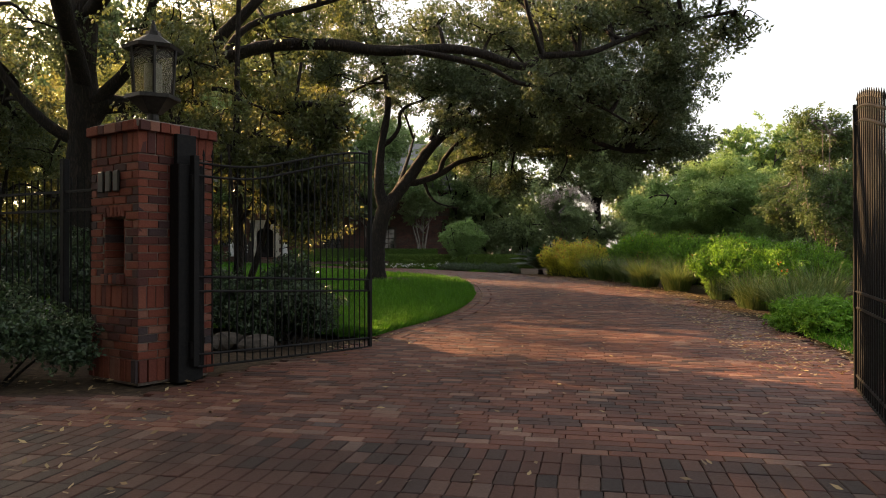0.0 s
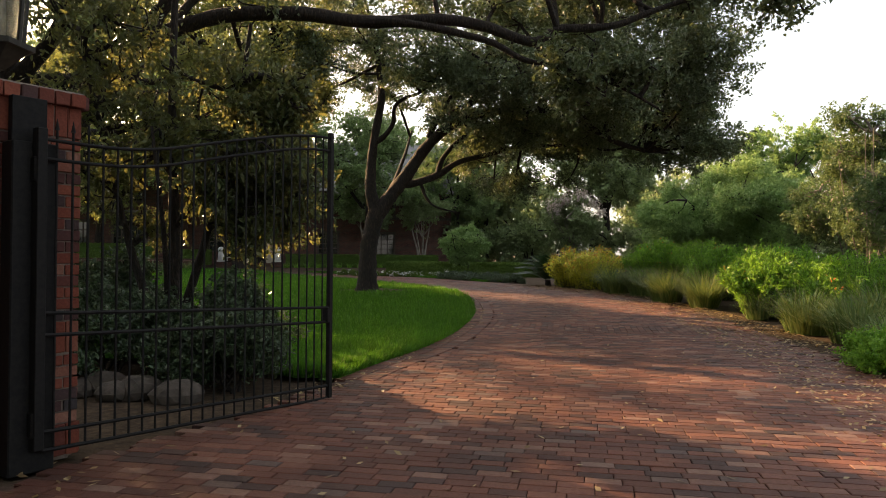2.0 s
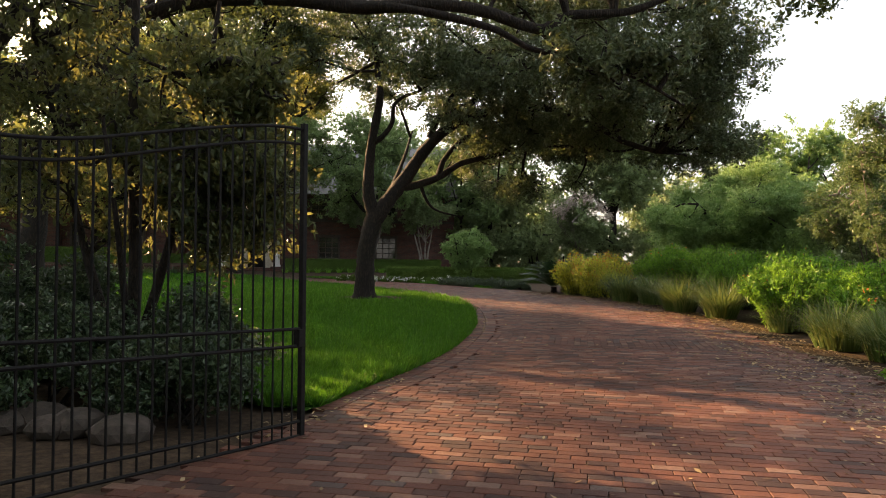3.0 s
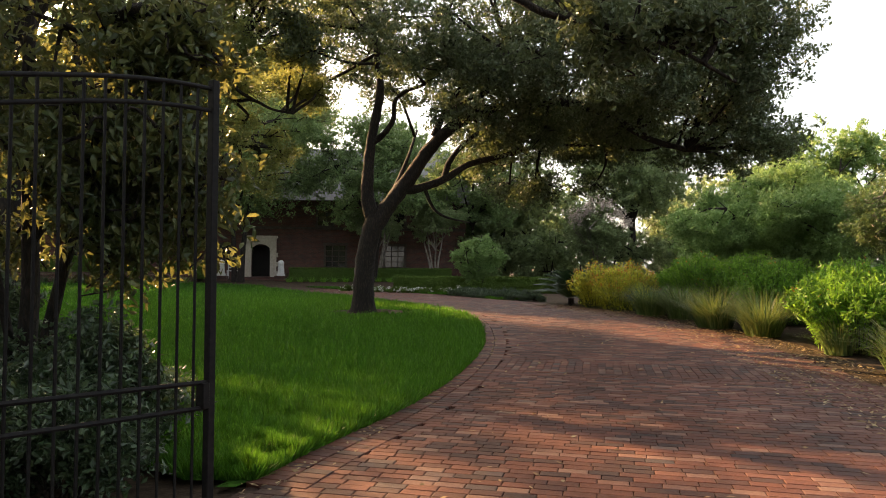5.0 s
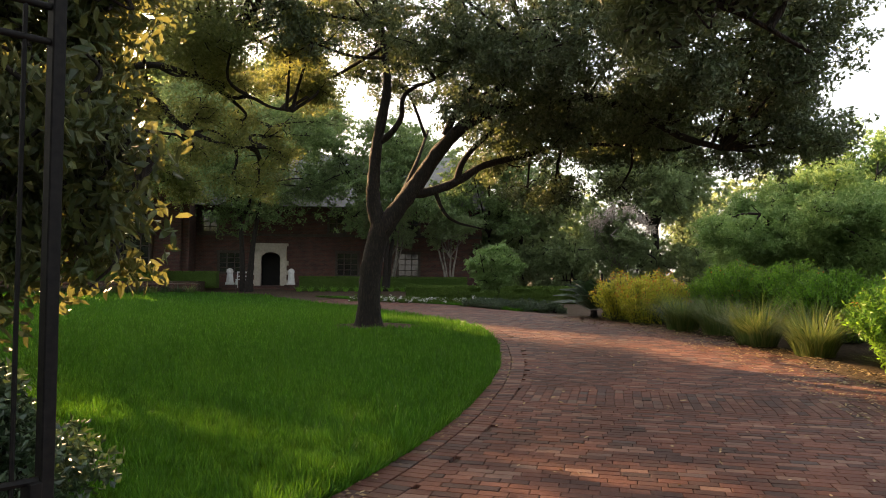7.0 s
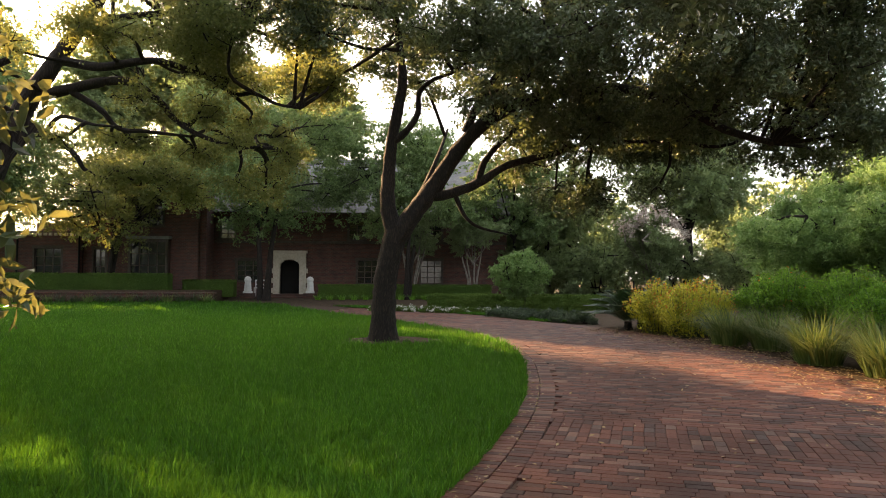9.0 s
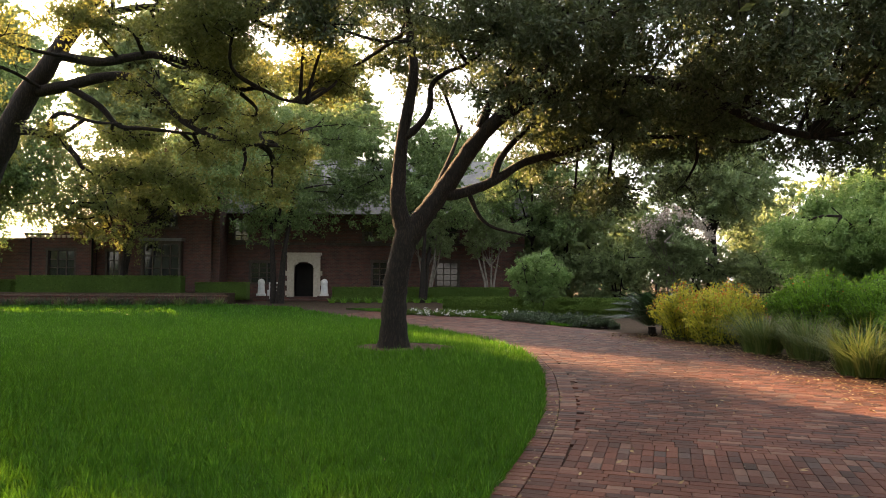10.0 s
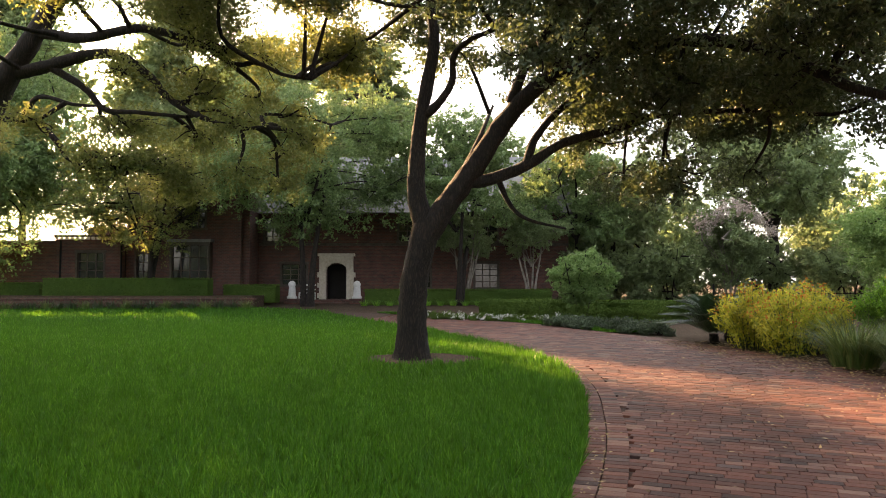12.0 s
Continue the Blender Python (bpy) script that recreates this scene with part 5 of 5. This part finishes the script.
for x, y in itertools.product((-0.37, 0.37), (-0.19, 0.19)):
    part("leg", bm_box(x - 0.03, x + 0.03, y - 0.03, y + 0.03, -0.05, 0.38), WHITE_STONE, bench)


def house_hedge(u0, u1, v, h, z0):
    a, b = H @ Vector((u0, v, 0)), H @ Vector((u1, v, 0))
    ob = hedge("hedge", a.x, a.y, b.x, b.y, 0.9, h, "long clipped green hedge along the house front", None, 900)
    ob.location.z = z0
    return ob


house_hedge(-14.4, -6.6, -4.6, 0.8, 1.4)
house_hedge(-6.3, -3.7, -3.4, 0.8, 1.1)
house_hedge(0.5, 9.6, -3.2, 0.8, 0.88)
house_hedge(-22.0, -15.2, -3.4, 0.9, 1.1)
terrace = thing("terrace_bed", H, "raised earth bed behind the garden wall", "bed", kind="structure")
part("earth", bm_box(-17.4, -4.3, -5.8, -2.1, 0.3, 1.14), SOIL, terrace)
low = thing("garden_wall", H, "low red brick garden wall below the hedge", "wall", kind="structure")
part("wall_body", bm_box(-17.5, -4.2, -6.1, -5.8, 0.4, 0.98, bevel=0.01), HOUSE_BRICK, low)
part("coping", bm_box(-17.6, -4.1, -6.16, -5.74, 0.98, 1.05, bevel=0.01), HOUSE_BRICK, low)
for i in range(22):
    a = H @ Vector((-17.0 + i * 0.6, -6.45, 0))
    tussock(gz(a.x, a.y), 90, 0.6, 0.5, 0.62, 0.035, 0.8, 300 + i, SHRUB_LEAF if i % 3 else REED_LEAF, "border_plant", "tufted border plant below the garden wall")
for i in range(16):
    a = H @ Vector((0.6 + i * 0.6, -4.4, 0))
    tussock(gz(a.x, a.y), 60, 0.4, 0.4, 0.4, 0.03, 0.8, 330 + i, FINE_LEAF, "border_plant", "tufted border plant along the house hedge")

# ---------------------------------------------------------------- grass, bricks and leaf litter


def lawn_blades(n, y0, y1, x_left, h, w, seed):
    g = np.random.default_rng(seed)
    y = g.uniform(y0, y1, n)
    e = lawn_edge(y)
    x_left = np.maximum(x_left, np.interp(y, (8.2, 9.0, 11.0, 13.0), (-0.3, -1.3, -3.6, -40)))
    x = e - (e - x_left) * g.random(n) ** 1.15 + 0.02
    z = ground_z(y) + 0.015
    a = g.uniform(0, 2 * np.pi, n)
    d = np.stack([np.cos(a), np.sin(a), 0 * a], -1) * (w / 2) * g.uniform(0.7, 1.3, (n, 1))
    lean = np.stack([g.normal(0, 0.45, n), g.normal(0, 0.45, n), g.uniform(0.45, 1.5, n)], -1) * h
    tuft = g.uniform(0.45, 1.5, (64, 64))[(x * 9).astype(int) % 64, (y * 9).astype(int) % 64]
    lean *= tuft[:, None]
    p = np.stack([x, y, z], -1)
    ok = ((x - OAK[0] - 0.2) / 1.0) ** 2 + ((y - OAK[1]) / 0.75) ** 2 > 1 + 0.2 * np.sin(7 * a)
    v = np.stack([p - d, p + d, p + lean], 1)[ok].reshape(-1, 3)
    return v, np.arange(len(v)).reshape(-1, 3)


for nm, a in (("lawn_grass", (300000, 8.2, 19.0, -8.5, 0.085, 0.015, 1)), ("lawn_grass", (200000, 19.0, 30.0, -19.0, 0.09, 0.026, 2)), ("lawn_grass", (70000, 28.0, 41.0, -36.0, 0.09, 0.04, 3))):
    tagged(part(nm, raw_mesh(nm, *lawn_blades(*a)), GRASS), "thick green lawn grass", "grass", kind="stuff")

# strip of grass between the far curve of the drive and the flower bed
vy = np.linspace(28.6, 37.0, 60)
sheet("verge", vy, bed_edge(vy) + 0.05, bed_edge(vy) + 1.3, 6, 0.02, TURF, "narrow strip of green grass beyond the drive", "lawn")


def verge_blades(n, seed):
    g = np.random.default_rng(seed)
    y = g.uniform(28.6, 37.0, n)
    x = bed_edge(y) + 0.05 + 1.25 * g.random(n)
    a = g.uniform(0, 2 * np.pi, n)
    p = np.stack([x, y, ground_z(y) + 0.015], -1)
    d = np.stack([np.cos(a), np.sin(a), 0 * a], -1) * 0.02
    v = np.stack([p - d, p + d, p + np.stack([g.normal(0, 0.03, n), g.normal(0, 0.03, n), g.uniform(0.05, 0.1, n)], -1)], 1).reshape(-1, 3)
    return v, np.arange(len(v)).reshape(-1, 3)


tagged(part("verge_grass", raw_mesh("verge_grass", *verge_blades(14000, 9)), GRASS), "short green grass on the verge", "grass", kind="stuff")

# rough grass beside the near gate
ny = np.linspace(4.2, 9.6, 40)
sheet("roadside_lawn", ny, bed_edge(ny) + 0.1, bed_edge(ny) + 4.0, 8, 0.015, TURF, "rough green grass beside the gate", "lawn")
gq = np.random.default_rng(31)
qy = gq.uniform(4.2, 9.6, 16000)
qx = bed_edge(qy) + 0.1 + 3.8 * gq.random(16000)
qa = gq.uniform(0, 6.28, 16000)
qp = np.stack([qx, qy, ground_z(qy) + 0.01], -1)
qd = np.stack([np.cos(qa), np.sin(qa), 0 * qa], -1) * 0.008
qt = qp + np.stack([gq.normal(0, 0.03, 16000), gq.normal(0, 0.03, 16000), gq.uniform(0.05, 0.11, 16000)], -1)
tagged(part("roadside_grass", raw_mesh("roadside_grass", np.stack([qp - qd, qp + qd, qt], 1).reshape(-1, 3), np.arange(48000).reshape(-1, 3)), GRASS), "short green grass beside the gate", "grass", kind="stuff")

# bare earth ring round the oak
ring = bmesh.new()
bmesh.ops.create_circle(ring, cap_ends=True, segments=28, radius=1.0, matrix=Matrix.Translation((0, 0, 0)) @ Matrix.Diagonal((1.0, 0.75, 1, 1)))
for v in ring.verts:
    v.co *= 1 + 0.12 * noise.noise(v.co * 2)
tagged(part("earth_ring", ring, SOIL, at=pose(OAK[0] + 0.2, OAK[1], OAK[2] + 0.02, 1.6)), "bare brown earth round the oak's foot", "earth", kind="structure")

# dry leaves on the drive and beds


def litter(n, y0, y1, lo, hi, seed, power=1.0):
    g = np.random.default_rng(seed)
    y = g.uniform(y0, y1, n)
    a, b = lo(y), hi(y)
    x = b - (b - a) * g.random(n) ** power
    c = np.stack([x, y, ground_z(y) + 0.02], -1)
    ang = g.uniform(0, 6.28, n)
    d = np.stack([np.cos(ang), np.sin(ang), g.normal(0, 0.2, n)], -1) * 0.036 * g.uniform(0.5, 1.2, (n, 1))
    s = np.stack([-np.sin(ang), np.cos(ang), g.normal(0, 0.3, n)], -1) * 0.013
    return np.stack([c - d, c + s, c + d, c - s], 1).reshape(-1, 3), np.arange(4 * n).reshape(-1, 4)


tagged(part("fallen_leaves", raw_mesh("fallen_leaves", *joined([
    litter(5200, 5, 26, lambda y: bed_edge(y) - 1.2, lambda y: bed_edge(y) + 0.5, 1, 1.6),
    litter(700, 1, 26, lambda y: np.maximum(lawn_edge(y), -2.0), lambda y: np.minimum(bed_edge(y), 6.5), 2),
    litter(500, 7, 20, lambda y: lawn_edge(y) - 0.15, lambda y: lawn_edge(y) + 0.25, 3),
    litter(420, 9, 20, lambda y: lawn_edge(y) - 4.0, lambda y: lawn_edge(y) - 0.1, 7, 1.5),
    litter(420, 1.5, 5.2, lambda y: 0 * y - 5.0, lambda y: 0 * y - 0.6, 4)])), LITTER), "scattered dry fallen leaves on the brick drive", "leaves", kind="stuff")

# pavers: courses across the drive, two cross bands, a double border along the lawn
BANDS = ((1.2, 2.85), (13.35, 14.3))
LAY = radians(-13)  # the courses run a little askew to the way in
g = np.random.default_rng(5)
rows_of = []
v = -0.6
while v < 36:
    band = any(lo <= v < hi for lo, hi in BANDS)
    ln, wd = (0.101, 0.2) if band else (0.203, 0.099)
    u = np.arange(-12, 10, ln + 0.005) + (g.uniform(0, 0.012) if band else g.uniform(0, 0.2))
    rows_of.append(np.stack([u, 0 * u + v + wd / 2, 0 * u + ln, 0 * u + wd, 0 * u + LAY], -1))
    v += wd + 0.005
raw = np.vstack(rows_of)
px_, py_ = math.cos(LAY) * raw[:, 0] - math.sin(LAY) * raw[:, 1], math.sin(LAY) * raw[:, 0] + math.cos(LAY) * raw[:, 1]
raw[:, 0], raw[:, 1] = px_, py_
lim = np.where(py_ > 8.3, 0.4, 0.06)
ok = (py_ > 0.4) & (py_ < 36) & (px_ > np.maximum(drive_left(py_), -7) + lim) & (px_ < np.minimum(bed_edge(py_), 8) - 0.06)
cells = raw[ok].tolist()
ey = np.linspace(8.2, 34, 3000)
ex = lawn_edge(ey)
run = np.r_[0, np.cumsum(np.hypot(np.diff(ex), np.diff(ey)))]
for s in np.arange(0, run[-1], 0.105):
    cy, cx = np.interp(s, run, ey), np.interp(s, run, ex)
    ty, tx = np.interp(s + 0.1, run, ey) - cy, np.interp(s + 0.1, run, ex) - cx
    ang = math.atan2(ty, tx)
    nx_, ny_ = math.sin(ang), -math.cos(ang)
    cells.append((cx + nx_ * 0.1, cy + ny_ * 0.1, 0.097, 0.2, ang))
    cells.append((cx + nx_ * 0.312, cy + ny_ * 0.312, 0.097, 0.2, ang))
cells = np.array(cells)
tilt = g.normal(0, 0.004, (len(cells), 2))
dz = g.normal(0, 0.0011, len(cells)) + 0.006 * (np.abs(cells[:, 4] - LAY) > 1e-6)
yaw = cells[:, 4] + g.normal(0, 0.012, len(cells))
near = (cells[:, 1] > 7.0) & (cells[:, 1] < 9.0) & (cells[:, 0] > 1.2) & (cells[:, 0] < 4.2) & (np.abs(cells[:, 2] - 0.203) < 0.001)
near &= np.cumsum(near) <= 300
c, s = np.cos(yaw), np.sin(yaw)
top = []
for inset, lift in ((0.0, -0.03), (0.0, 0.010), (0.005, 0.0135)):
    for sx, sy in ((-1, -1), (1, -1), (1, 1), (-1, 1)):
        lx, ly_ = sx * (cells[:, 2] / 2 - inset), sy * (cells[:, 3] / 2 - inset)
        px, py = cells[:, 0] + c * lx - s * ly_, cells[:, 1] + s * lx + c * ly_
        pz = ground_z(cells[:, 1]) + np.gradient(np.interp(cells[:, 1], PY, PZ)) * 0 + (ground_z(py) - ground_z(cells[:, 1])) + lift + dz + tilt[:, 0] * lx + tilt[:, 1] * ly_
        top.append(np.stack([px, py, pz], -1))
V = np.stack(top, 1)
quad = [[8, 9, 10, 11]] + [[a + i, a + (i + 1) % 4, b + (i + 1) % 4, b + i] for a, b in ((0, 4), (4, 8)) for i in range(4)]
# the crossing at the street has darker bricks, canopy shade put into their colour, up to and with its soldier band
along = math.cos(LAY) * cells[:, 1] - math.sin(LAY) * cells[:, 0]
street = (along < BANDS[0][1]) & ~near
for pick, material in ((street, PAVER_SHADED), (~street & ~near, PAVER)):
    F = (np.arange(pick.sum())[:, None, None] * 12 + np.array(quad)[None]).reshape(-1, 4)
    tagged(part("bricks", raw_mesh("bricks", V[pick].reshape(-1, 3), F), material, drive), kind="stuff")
one = raw_mesh("brick", [(sx * (0.1015 - i), sy * (0.0495 - i), z) for i, z in ((0, -0.03), (0, 0.010), (0.005, 0.0135)) for sx, sy in ((-1, -1), (1, -1), (1, 1), (-1, 1))], quad)
one.materials.append(PAVER)
for i in np.nonzero(near)[0]:
    x, y, _, _, _ = cells[i]
    slope = math.degrees(math.atan((float(ground_z(y + 0.1)) - float(ground_z(y - 0.1))) / 0.2))
    part("brick", one, None, drive, at=pose(x, y, float(ground_z(y)) + dz[i], slope + math.degrees(tilt[i, 1]), -math.degrees(tilt[i, 0]), math.degrees(yaw[i])))
